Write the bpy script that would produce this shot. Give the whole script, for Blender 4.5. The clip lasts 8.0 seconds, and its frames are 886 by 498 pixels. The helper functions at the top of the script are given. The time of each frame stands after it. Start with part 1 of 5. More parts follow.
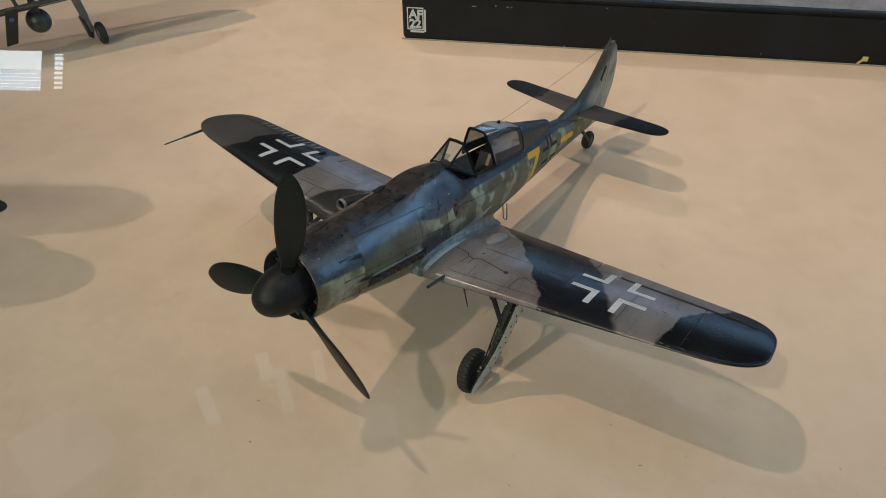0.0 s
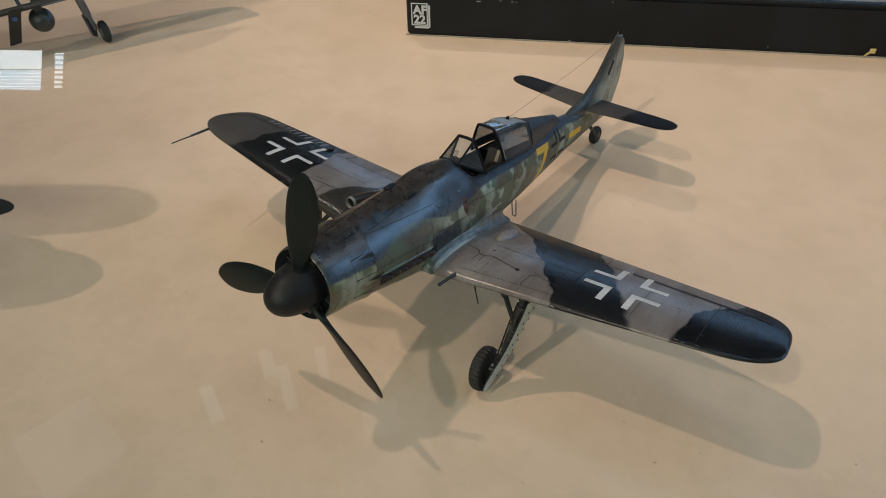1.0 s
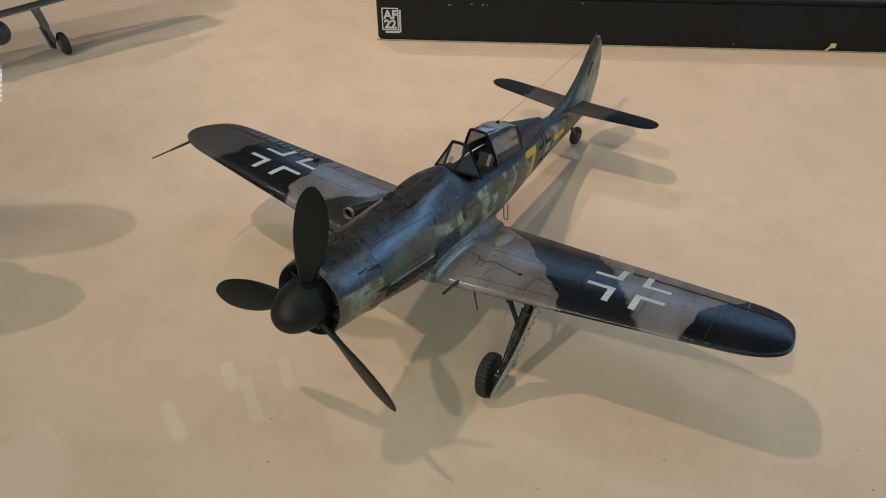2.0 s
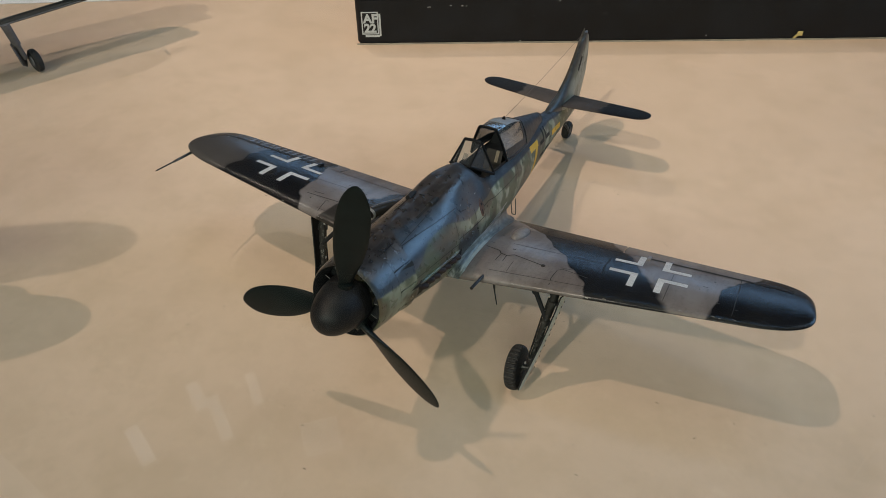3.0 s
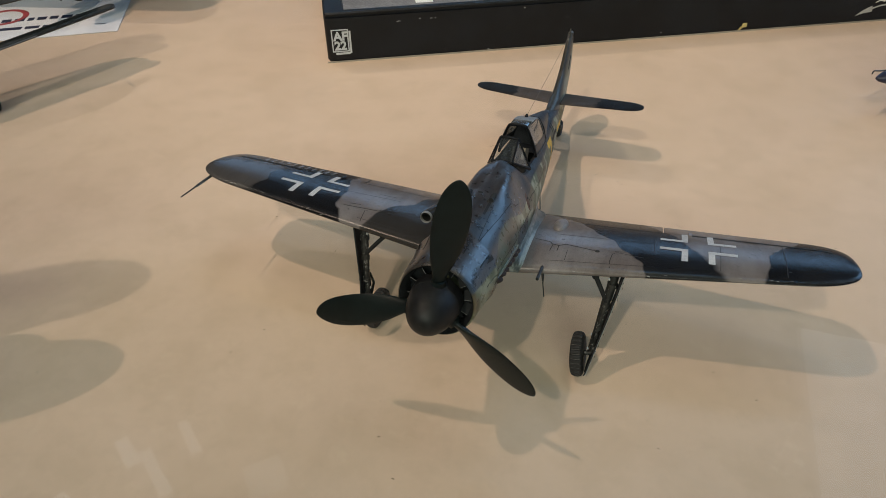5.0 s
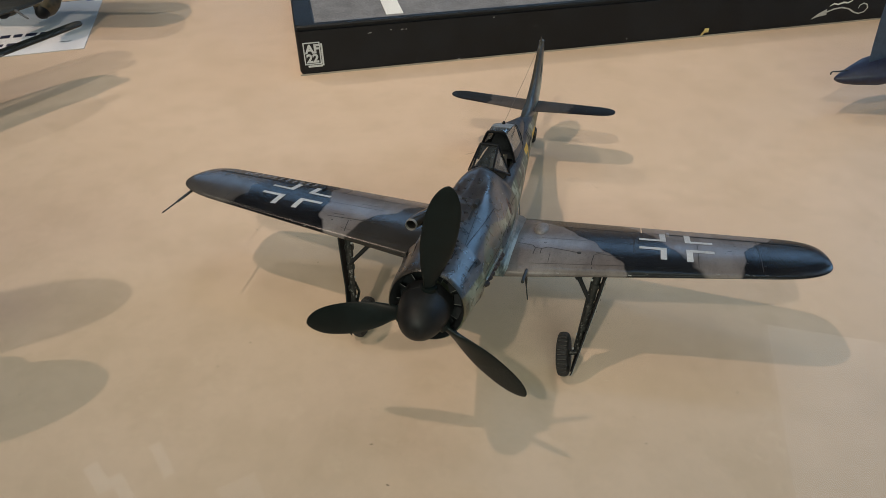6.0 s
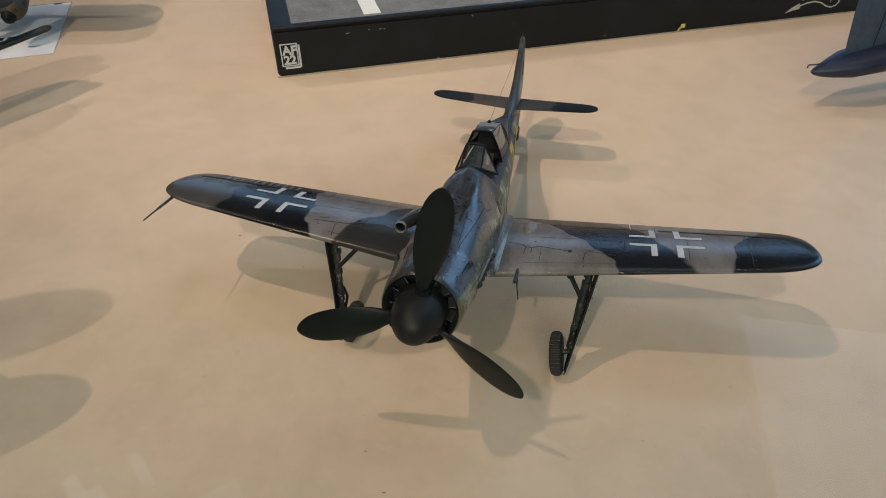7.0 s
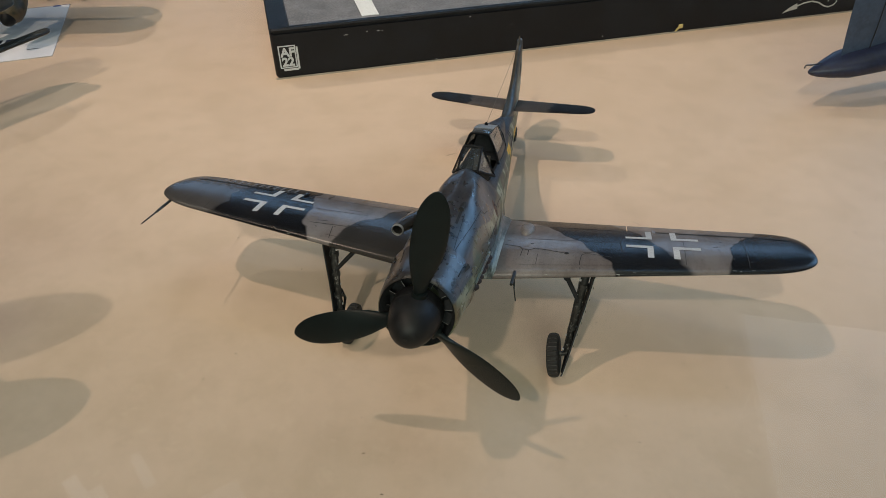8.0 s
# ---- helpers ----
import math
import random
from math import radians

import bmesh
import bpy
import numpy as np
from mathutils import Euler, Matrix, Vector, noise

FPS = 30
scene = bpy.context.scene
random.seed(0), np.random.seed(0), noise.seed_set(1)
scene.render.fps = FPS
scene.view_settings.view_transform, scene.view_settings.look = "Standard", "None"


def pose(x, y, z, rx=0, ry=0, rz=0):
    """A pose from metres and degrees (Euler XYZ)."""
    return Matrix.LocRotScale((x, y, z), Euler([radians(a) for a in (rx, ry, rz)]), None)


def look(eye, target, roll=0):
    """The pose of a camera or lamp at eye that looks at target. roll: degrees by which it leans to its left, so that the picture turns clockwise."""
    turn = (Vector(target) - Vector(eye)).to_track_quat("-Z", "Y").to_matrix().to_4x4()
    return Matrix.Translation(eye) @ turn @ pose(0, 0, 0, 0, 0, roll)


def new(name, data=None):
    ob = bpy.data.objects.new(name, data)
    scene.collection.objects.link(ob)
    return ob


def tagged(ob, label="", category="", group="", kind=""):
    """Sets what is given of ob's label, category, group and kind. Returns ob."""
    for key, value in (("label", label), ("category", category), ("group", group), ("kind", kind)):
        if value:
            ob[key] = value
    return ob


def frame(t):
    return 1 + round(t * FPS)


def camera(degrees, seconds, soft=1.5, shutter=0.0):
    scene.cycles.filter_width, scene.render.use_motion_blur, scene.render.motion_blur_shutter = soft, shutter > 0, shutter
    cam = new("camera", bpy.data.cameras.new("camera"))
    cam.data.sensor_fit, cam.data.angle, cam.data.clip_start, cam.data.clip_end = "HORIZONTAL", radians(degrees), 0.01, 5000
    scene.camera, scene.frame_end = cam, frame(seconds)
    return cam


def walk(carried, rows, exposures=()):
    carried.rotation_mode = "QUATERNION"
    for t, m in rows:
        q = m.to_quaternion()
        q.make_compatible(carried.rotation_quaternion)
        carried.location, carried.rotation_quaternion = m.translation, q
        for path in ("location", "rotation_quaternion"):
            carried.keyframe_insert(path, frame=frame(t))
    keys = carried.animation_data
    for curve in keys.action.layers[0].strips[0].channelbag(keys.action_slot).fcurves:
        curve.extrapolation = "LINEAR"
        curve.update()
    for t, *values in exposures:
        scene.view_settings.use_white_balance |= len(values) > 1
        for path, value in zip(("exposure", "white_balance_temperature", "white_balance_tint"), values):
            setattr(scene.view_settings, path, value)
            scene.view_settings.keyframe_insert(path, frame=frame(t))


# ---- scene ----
cam = camera(65.9, 8.0, soft=0.2)
PATH = [
    (0, (0.1041, -0.0747, 0.177), (-0.7674, 1.1652, -1.128), -0.29),
    (0.3, (0.1041, -0.0747, 0.1774), (-0.7713, 1.1575, -1.1323), -0.62),
    (0.5, (0.104, -0.0752, 0.177), (-0.7732, 1.1557, -1.1326), -0.66),
    (0.7, (0.1036, -0.0746, 0.1779), (-0.7729, 1.15, -1.1382), -0.78),
    (1, (0.1011, -0.0753, 0.1765), (-0.77, 1.1557, -1.1372), -0.88),
    (1.2, (0.0978, -0.0763, 0.1766), (-0.7638, 1.1577, -1.1405), -0.92),
    (1.5, (0.0942, -0.0775, 0.1766), (-0.7477, 1.1707, -1.14), -0.91),
    (1.7, (0.0925, -0.0781, 0.1762), (-0.7236, 1.1892, -1.1383), -0.66),
    (2.8, (0.0764, -0.0886, 0.1777), (-0.6094, 1.2677, -1.1223), -0.19),
    (3, (0.0737, -0.0912, 0.1757), (-0.6024, 1.2699, -1.1245), -0.58),
    (3.2, (0.0705, -0.0941, 0.1744), (-0.5825, 1.2777, -1.1262), -0.66),
    (3.5, (0.0641, -0.0982, 0.1749), (-0.5451, 1.2937, -1.1258), -0.42),
    (3.8, (0.0581, -0.1014, 0.1752), (-0.5197, 1.3144, -1.1139), -0.36),
    (4, (0.0531, -0.104, 0.1735), (-0.5073, 1.3216, -1.1124), -0.34),
    (4.2, (0.0491, -0.1062, 0.1724), (-0.4928, 1.3261, -1.114), -0.24),
    (4.5, (0.0435, -0.1085, 0.1724), (-0.4748, 1.342, -1.1034), -0.28),
    (4.7, (0.0402, -0.1101, 0.172), (-0.462, 1.3527, -1.0961), -0.57),
    (5.8, (0.0349, -0.1146, 0.1728), (-0.3857, 1.4006, -1.063), -0.86),
    (6, (0.0337, -0.1157, 0.1731), (-0.3675, 1.405, -1.0624), -0.80),
    (6.2, (0.0322, -0.1157, 0.1729), (-0.3431, 1.4099, -1.0648), -0.67),
    (6.5, (0.0288, -0.1163, 0.1716), (-0.3264, 1.4126, -1.068), -0.70),
    (6.8, (0.0285, -0.1148, 0.1718), (-0.3139, 1.4174, -1.0672), -0.69),
    (7, (0.0293, -0.114, 0.1719), (-0.3079, 1.4207, -1.0654), -0.74),
    (7.2, (0.0289, -0.114, 0.1722), (-0.3074, 1.4197, -1.0667), -0.81),
    (7.5, (0.0289, -0.1149, 0.1715), (-0.3088, 1.4156, -1.0709), -0.80),
    (7.8, (0.0292, -0.1141, 0.1728), (-0.3066, 1.4163, -1.0702), -0.79),
    (8, (0.0303, -0.1138, 0.1731), (-0.3074, 1.4197, -1.0655), -0.95),
]
walk(cam, [(t, look(eye, target, roll)) for t, eye, target, roll in PATH])

# ---- world and light ----
world = bpy.data.worlds.new("world")
scene.world = world
world.use_nodes = True
world.node_tree.nodes["Background"].inputs[0].default_value = (0.75, 0.82, 1.0, 1)
world.node_tree.nodes["Background"].inputs[1].default_value = 0.4
scene.view_settings.exposure = -0.43

WARM, PALE, GREENISH, DAY = (1.0, 0.775, 0.60), (1.0, 0.865, 0.70), (0.90, 1.0, 0.80), (0.28, 0.58, 1.0)
LAMPS = [  # place, width, watts, colour, cone in degrees (none for the wide ones): ceiling spotlights, then wide lights added as fill
    ((-1.72, -0.62, 3.85), 0.11, 380, WARM, 15.8), ((-2.62, 1.74, 3.85), 0.16, 440, PALE, 10.0), ((-0.56, -3.22, 3.85), 0.16, 360, PALE, 13.0),
    ((0.9, -2.0, 3.85), 2.0, 10, GREENISH, 0), ((2.0, 0.1, 3.85), 1.6, 11, GREENISH, 0), ((0.2, 0.5, 3.85), 1.5, 11, GREENISH, 0)]
for at, wide, watts, tint, cone in LAMPS:
    if cone:  # narrow spotlights aimed at the back of the table
        data = bpy.data.lights.new("spot_light", "SPOT")
        data.spot_size, data.spot_blend, data.shadow_soft_size = radians(cone), 1.0, wide / 2
        aim = (-0.09, 0.42, 0)
    else:
        # wide unseen fill, added to lighten the shadows
        data = bpy.data.lights.new("spot_or_fill_light", "AREA")
        data.shape, data.size = "DISK", wide
        aim = (0, 0.1, 0)
    data.energy, data.color = watts, tint
    new("spot_or_fill_light", data).matrix_basis = look(at, aim)
# dim strip lights further along the ceiling
STRIPS = [(-2.80, 1.30, 0.34, 0.09, 0.26), (-2.74, 1.76, 0.26, 0.09, 0.18), (-2.48, 1.69, 0.40, 0.08, 0.22), (-2.42, 1.98, 0.30, 0.07, 0.13), (-3.30, 0.57, 0.60, 0.50, 0.85), (-1.79, 1.86, 0.26, 0.24, 0.20)]
for x, y, far, wide, watts in STRIPS:
    data = bpy.data.lights.new("strip_light", "AREA")
    data.shape, data.size, data.size_y, data.energy, data.color = "RECTANGLE", far, wide, watts, (0.75, 0.88, 1.0)
    new("strip_light", data).matrix_basis = pose(x, y, 3.85, 0, 0, math.degrees(math.atan2(y, x)))
# unseen blue lights added to put a daylight sheen on the paint
for at, to, w, h, watts in (((0.35, 1.72, 3.97), (0.35, 1.72, 0), 1.9, 0.55, 15), ((2.63, 3.38, 1.52), (2.63, 0, 1.52), 1.34, 2.1, 48), ((3.38, 2.55, 1.52), (0, 2.55, 1.52), 1.3, 2.1, 30), ((-0.20, 3.38, 0.57), (-0.20, 0, 0.57), 4.4, 0.54, 22)):
    data = bpy.data.lights.new("added_daylight", "AREA")
    data.shape, data.size, data.size_y, data.energy, data.color = "RECTANGLE", w, h, watts, DAY
    new("added_daylight", data).matrix_basis = look(at, to)
# greenish fill light added behind the camera to brighten the shadows
data = bpy.data.lights.new("added_daylight", "AREA")
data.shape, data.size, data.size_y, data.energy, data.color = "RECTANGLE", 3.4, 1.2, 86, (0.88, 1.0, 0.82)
new("added_daylight", data).matrix_basis = look((0.7, -3.38, 1.9), (0.7, 0, 1.9))
# broad pale panel added in place of a skylight, to fit its reflection
data = bpy.data.lights.new("skylight_stand_in_light", "AREA")
data.shape, data.size, data.size_y, data.energy, data.color = "RECTANGLE", 1.7, 1.7, 13, (0.75, 0.85, 1.0)
new("skylight_stand_in_light", data).matrix_basis = pose(1.98, 2.27, 2.9)
# small ceiling-corner roof window, sloped so its reflection fits the camera's view
along, rise = Vector((0.848, 0.530, 0)), Vector((0.477, -0.763, 1.0)).normalized()
inward = along.cross(rise).normalized()
SLOPE = Matrix(((along.x, rise.x, inward.x, -5.56), (along.y, rise.y, inward.y, 2.25), (along.z, rise.z, inward.z, 2.40), (0, 0, 0, 1)))
for s0, s1, u0, u1, watts in ((-0.34, 0.12, 0.0, 0.32, 5.5), (0.22, 0.295, 0.02, 0.30, 0.7)):
    data = bpy.data.lights.new("roof_window_light", "AREA")
    data.shape, data.size, data.size_y, data.energy, data.color = "RECTANGLE", s1 - s0, u1 - u0, watts, (0.85, 0.95, 1.0)
    new("roof_window_light", data).matrix_basis = SLOPE @ Matrix.Translation(((s0 + s1) / 2, (u0 + u1) / 2, -0.015)) @ pose(0, 0, 0, 180)


# ---- small helpers ----
def empty(name, m, label, category, group=""):
    ob = new(name)
    ob.empty_display_size = 0.01
    ob.matrix_basis = m
    return tagged(ob, label, category, group)


def mesh_of(name, bm, mats, smooth=True, angle=40):
    me = bpy.data.meshes.new(name)
    bmesh.ops.recalc_face_normals(bm, faces=bm.faces[:])
    for f in bm.faces:
        f.smooth = smooth
    for e in bm.edges:
        if len(e.link_faces) == 2 and e.calc_face_angle(0) > radians(angle):
            e.smooth = False
    bm.to_mesh(me)
    bm.free()
    for m in mats if isinstance(mats, (list, tuple)) else [mats]:
        me.materials.append(m)
    return me


def part(name, bm, mats, parent, label="", m=None, smooth=True, angle=40):
    """One mesh object under a thing or a part; m takes its points into the thing's frame."""
    if m is not None:
        bmesh.ops.transform(bm, matrix=m, verts=bm.verts[:])
    ob = new(name, mesh_of(name, bm, mats, smooth, angle))
    ob.parent = parent
    if label:
        ob["label"] = label
    return ob


def loft(rings, closed=True, cap0=True, cap1=True, bm=None, mat=0):
    bm = bm or bmesh.new()
    rows = [[bm.verts.new(p) for p in r] for r in rings]
    n = len(rings[0])
    for a, b in zip(rows, rows[1:]):
        for k in range(n if closed else n - 1):
            f = bm.faces.new((a[k], a[(k + 1) % n], b[(k + 1) % n], b[k]))
            f.material_index = mat
    if cap0 and closed:
        bm.faces.new(rows[0][::-1]).material_index = mat
    if cap1 and closed:
        bm.faces.new(rows[-1]).material_index = mat
    return bm


def revolve(profile, n=32, cap0=True, cap1=True, bm=None, mat=0):
    """A turned body round the y axis from (y, radius) pairs."""
    rings = [[(r * math.cos(2 * math.pi * k / n), y, r * math.sin(2 * math.pi * k / n)) for k in range(n)] for y, r in profile]
    return loft(rings, True, cap0, cap1, bm, mat)


def rod(points, radius, n=8, bm=None, mat=0):
    """A round bar along points; radius may be one number or one a point."""
    pts = [Vector(p) for p in points]
    radii = radius if isinstance(radius, (list, tuple)) else [radius] * len(pts)
    rings = []
    side = None
    for i, p in enumerate(pts):
        d = (pts[min(i + 1, len(pts) - 1)] - pts[max(i - 1, 0)]).normalized()
        if side is None:
            side = d.orthogonal().normalized()
        side = (side - d * side.dot(d)).normalized()
        up = d.cross(side)
        rings.append([p + radii[i] * (math.cos(2 * math.pi * k / n) * side + math.sin(2 * math.pi * k / n) * up) for k in range(n)])
    return loft(rings, bm=bm, mat=mat)


def box(x0, x1, y0, y1, z0, z1, bevel=0.0, bm=None, seg=2):
    own = bmesh.new()
    bmesh.ops.create_cube(own, size=1)
    bmesh.ops.transform(own, matrix=Matrix.LocRotScale(((x0 + x1) / 2, (y0 + y1) / 2, (z0 + z1) / 2), None, (x1 - x0, y1 - y0, z1 - z0)), verts=own.verts[:])
    if bevel:
        bmesh.ops.bevel(own, geom=own.edges[:], offset=bevel, segments=seg, affect="EDGES", profile=0.5)
    if bm is None:
        return own
    keep = bpy.data.meshes.new("keep")
    own.to_mesh(keep)
    own.free()
    bm.from_mesh(keep)
    bpy.data.meshes.remove(keep)
    return bm


def curve_at(keys, u):
    """Smooth values between keyed rows (u, a, b, ...)."""
    k = np.array(keys, float)
    us, vs = k[:, 0], k[:, 1:]
    u = min(max(u, us[0]), us[-1])
    i = int(min(max(np.searchsorted(us, u) - 1, 0), len(us) - 2))

    def slope(j):
        if j == 0:
            return (vs[1] - vs[0]) / (us[1] - us[0])
        if j == len(us) - 1:
            return (vs[-1] - vs[-2]) / (us[-1] - us[-2])
        return (vs[j + 1] - vs[j - 1]) / (us[j + 1] - us[j - 1])

    h = us[i + 1] - us[i]
    s = (u - us[i]) / h
    return (2 * s**3 - 3 * s**2 + 1) * vs[i] + (s**3 - 2 * s**2 + s) * h * slope(i) + (3 * s**2 - 2 * s**3) * vs[i + 1] + (s**3 - s**2) * h * slope(i + 1)


# ---- materials ----
class Nodes:
    """Short ways to write a node material."""

    def __init__(self, name):
        self.mat = bpy.data.materials.new(name)
        self.mat.use_nodes = True
        self.tree = self.mat.node_tree
        self.bsdf = self.tree.nodes["Principled BSDF"]

    def add(self, kind, **sets):
        nd = self.tree.nodes.new(kind)
        for k, v in sets.items():
            setattr(nd, k, v)
        return nd

    def put(self, sock, v):
        if isinstance(v, bpy.types.NodeSocket):
            self.tree.links.new(v, sock)
        elif isinstance(v, (tuple, list)) and len(v) == 3 and sock.type == "RGBA":
            sock.default_value = (*v, 1)
        else:
            sock.default_value = v

    def math(self, op, a, b=0.0, clamp=False):
        nd = self.add("ShaderNodeMath", operation=op, use_clamp=clamp)
        self.put(nd.inputs[0], a)
        self.put(nd.inputs[1], b)
        return nd.outputs[0]

    def mix(self, f, a, b):
        nd = self.add("ShaderNodeMix", data_type="RGBA")
        self.put(nd.inputs[0], f)
        self.put(nd.inputs[6], a)
        self.put(nd.inputs[7], b)
        return nd.outputs[2]

    def coords(self):
        return self.add("ShaderNodeTexCoord").outputs["Object"]

    def noise(self, scale, detail=3, rough=0.55, vec=None):
        nd = self.add("ShaderNodeTexNoise")
        self.put(nd.inputs["Vector"], vec if vec is not None else self.coords())
        nd.inputs["Scale"].default_value = scale
        nd.inputs["Detail"].default_value = detail
        nd.inputs["Roughness"].default_value = rough
        return nd.outputs[0]

    def step(self, v, edge, soft):
        """0 below edge, 1 above, over a width of soft."""
        nd = self.add("ShaderNodeMapRange", interpolation_type="SMOOTHSTEP")
        self.put(nd.inputs[0], v)
        self.put(nd.inputs[1], edge - soft)
        self.put(nd.inputs[2], edge + soft)
        return nd.outputs[0]

    def bump(self, h, strength, dist):
        nd = self.add("ShaderNodeBump")
        nd.inputs["Strength"].default_value = strength
        nd.inputs["Distance"].default_value = dist
        self.put(nd.inputs["Height"], h)
        self.put(self.bsdf.inputs["Normal"], nd.outputs[0])

    def done(self, colour, rough=0.5, metal=0.0, spec=0.5):
        self.put(self.bsdf.inputs["Base Color"], colour)
        self.put(self.bsdf.inputs["Roughness"], rough)
        self.put(self.bsdf.inputs["Metallic"], metal)
        self.put(self.bsdf.inputs["Specular IOR Level"], spec)
        return self.mat


def stretched_vec(n, vec, shift):
    mp = n.add("ShaderNodeMapping")
    n.put(mp.inputs[0], vec)
    mp.inputs["Location"].default_value = (shift, shift * 0.7, shift * 1.3)
    return mp.outputs[0]


def plain(name, colour, rough=0.5, metal=0.0, grain=800, vary=0.25, bump=0.15, dist=0.0001, spec=0.5):
    """Paint with fine grain and larger cloudy wear."""
    n = Nodes(name)
    fine, broad = n.noise(grain, 3), n.noise(grain / 12, 3)
    f = n.math("ADD", n.math("MULTIPLY", fine, 0.5), n.math("MULTIPLY", broad, 0.5))
    dark = tuple(c * (1 - vary) for c in colour)
    light = tuple(min(1, c * (1 + vary)) for c in colour)
    nd = n.step(f, 0.5, 0.18)
    if bump:
        n.bump(fine, bump, dist)
    return n.done(n.mix(nd, dark, light), n.math("ADD", n.math("MULTIPLY", broad, 0.25), rough - 0.12), metal, spec)


def table_paint():
    n = Nodes("cream_table_top")
    broad, fine, cloud = n.noise(9, 3), n.noise(420, 3), n.noise(55, 4)
    c = n.mix(n.step(broad, 0.5, 0.2), (0.604, 0.457, 0.342), (0.660, 0.502, 0.384))
    c = n.mix(n.math("MULTIPLY", n.step(cloud, 0.56, 0.14), 0.22), c, (0.44, 0.33, 0.215))
    c = n.mix(n.math("MULTIPLY", n.step(n.noise(190, 4, 0.65), 0.54, 0.14), 0.13), c, (0.43, 0.325, 0.22))
    speck = n.math("MULTIPLY", n.step(n.noise(600, 1, 0.4), 0.78, 0.02), n.step(n.noise(30, 1), 0.56, 0.08))
    c = n.mix(n.math("MULTIPLY", speck, 0.65), c, (0.16, 0.11, 0.07))
    flake = n.math("MULTIPLY", n.step(n.noise(160, 5, 0.7), 0.60, 0.04), n.step(n.noise(14, 2), 0.50, 0.10))
    c = n.mix(n.math("MULTIPLY", flake, 0.16), c, (0.72, 0.60, 0.46))
    n.bump(n.math("ADD", fine, n.math("MULTIPLY", cloud, 2.0)), 0.10, 0.0004)
    return n.done(c, n.math("ADD", n.math("MULTIPLY", cloud, 0.2), 0.36), 0, 0.4)


table_mat = table_paint()
black_paint = plain("black_paint", (0.003, 0.0035, 0.005), 0.55, grain=300, vary=0.5, spec=0.2)
grey_base = plain("grey_asphalt", (0.16, 0.16, 0.17), 0.85, grain=900, vary=0.3, bump=0.4)
dull_white = plain("dull_white_marking", (0.50, 0.50, 0.50), 0.6, grain=1500, vary=0.2)
white_paint = plain("white_marking", (0.78, 0.78, 0.76), 0.6, grain=1500, vary=0.08)
dark_green = plain("propeller_green", (0.0035, 0.0068, 0.007), 0.4, grain=500, vary=0.4, bump=0, spec=0.3)
rubber = plain("tyre_rubber", (0.011, 0.011, 0.012), 0.7, grain=1500, vary=0.3)
gunmetal = plain("gun_metal", (0.05, 0.05, 0.052), 0.4, 0.6, grain=1500)
rust = plain("exhaust_rust", (0.028, 0.015, 0.012), 0.7, grain=1200, vary=0.7)
rust_pale = plain("exhaust_rim_brown", (0.17, 0.12, 0.10), 0.6, grain=1500, vary=0.5)


def worn_metal(name, colour, chip, share):
    """Dark paint rubbed through to pale metal in small streaks."""
    n = Nodes(name)
    streak = stretched_vec(n, n.coords(), 3.0)
    worn_off = n.math("MULTIPLY", n.step(n.noise(900, 3, 0.6, streak), 0.62 - share, 0.03), n.step(n.noise(220, 2, 0.5, streak), 0.48, 0.08))
    c = n.mix(n.step(n.noise(500, 3), 0.5, 0.2), tuple(v * 0.6 for v in colour), tuple(v * 1.4 for v in colour))
    n.bump(n.noise(900, 2), 0.2, 0.0001)
    return n.done(n.mix(worn_off, c, chip), 0.45)


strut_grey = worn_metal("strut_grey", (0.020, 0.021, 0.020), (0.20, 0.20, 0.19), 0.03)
spinner_black = plain("spinner_black", (0.0075, 0.0075, 0.0085), 0.5, grain=420, vary=0.6, bump=0.1, spec=0.34)
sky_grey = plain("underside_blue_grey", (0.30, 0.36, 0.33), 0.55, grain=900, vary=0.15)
cockpit_grey = plain("cockpit_grey", (0.018, 0.019, 0.021), 0.75, grain=1500, vary=0.3, spec=0.2)
def clear_plastic(name, film_share, gloss, tint):
    """Clear moulded plastic; its pale film is part dust, part stand-in for reflections."""
    glass_n = Nodes(name)
    facing = glass_n.add("ShaderNodeLayerWeight")
    facing.inputs["Blend"].default_value = 0.5
    edge = glass_n.math("ADD", glass_n.math("MULTIPLY", glass_n.math("POWER", facing.outputs["Facing"], 3.5), 0.55), gloss)
    shiny = glass_n.add("ShaderNodeBsdfGlossy")
    shiny.inputs["Roughness"].default_value = 0.12
    see = glass_n.add("ShaderNodeBsdfTransparent")
    see.inputs[0].default_value = (*tint, 1)
    dust = glass_n.add("ShaderNodeBsdfDiffuse")
    dust.inputs[0].default_value = (0.45, 0.47, 0.48, 1)
    dusty, coat = glass_n.add("ShaderNodeMixShader"), glass_n.add("ShaderNodeMixShader")
    glass_n.put(dusty.inputs[0], glass_n.math("MULTIPLY", glass_n.math("ADD", glass_n.noise(150, 3), 0.4), film_share))
    glass_n.put(dusty.inputs[1], see.outputs[0])
    glass_n.put(dusty.inputs[2], dust.outputs[0])
    glass_n.put(coat.inputs[0], edge)
    glass_n.put(coat.inputs[1], dusty.outputs[0])
    glass_n.put(coat.inputs[2], shiny.outputs[0])
    glass_n.put(glass_n.tree.nodes["Material Output"].inputs["Surface"], coat.outputs[0])
    return glass_n.mat


glass, hood_glass = clear_plastic("windscreen_plastic", 0.03, 0.03, (0.84, 0.87, 0.89)), clear_plastic("hood_plastic", 0.13, 0.14, (0.74, 0.76, 0.78))

# ---- room and table ----
def slab(name, bm, mat, label, category):
    ob = new(name, mesh_of(name, bm, mat, smooth=False))
    return tagged(ob, label, category, kind="structure")


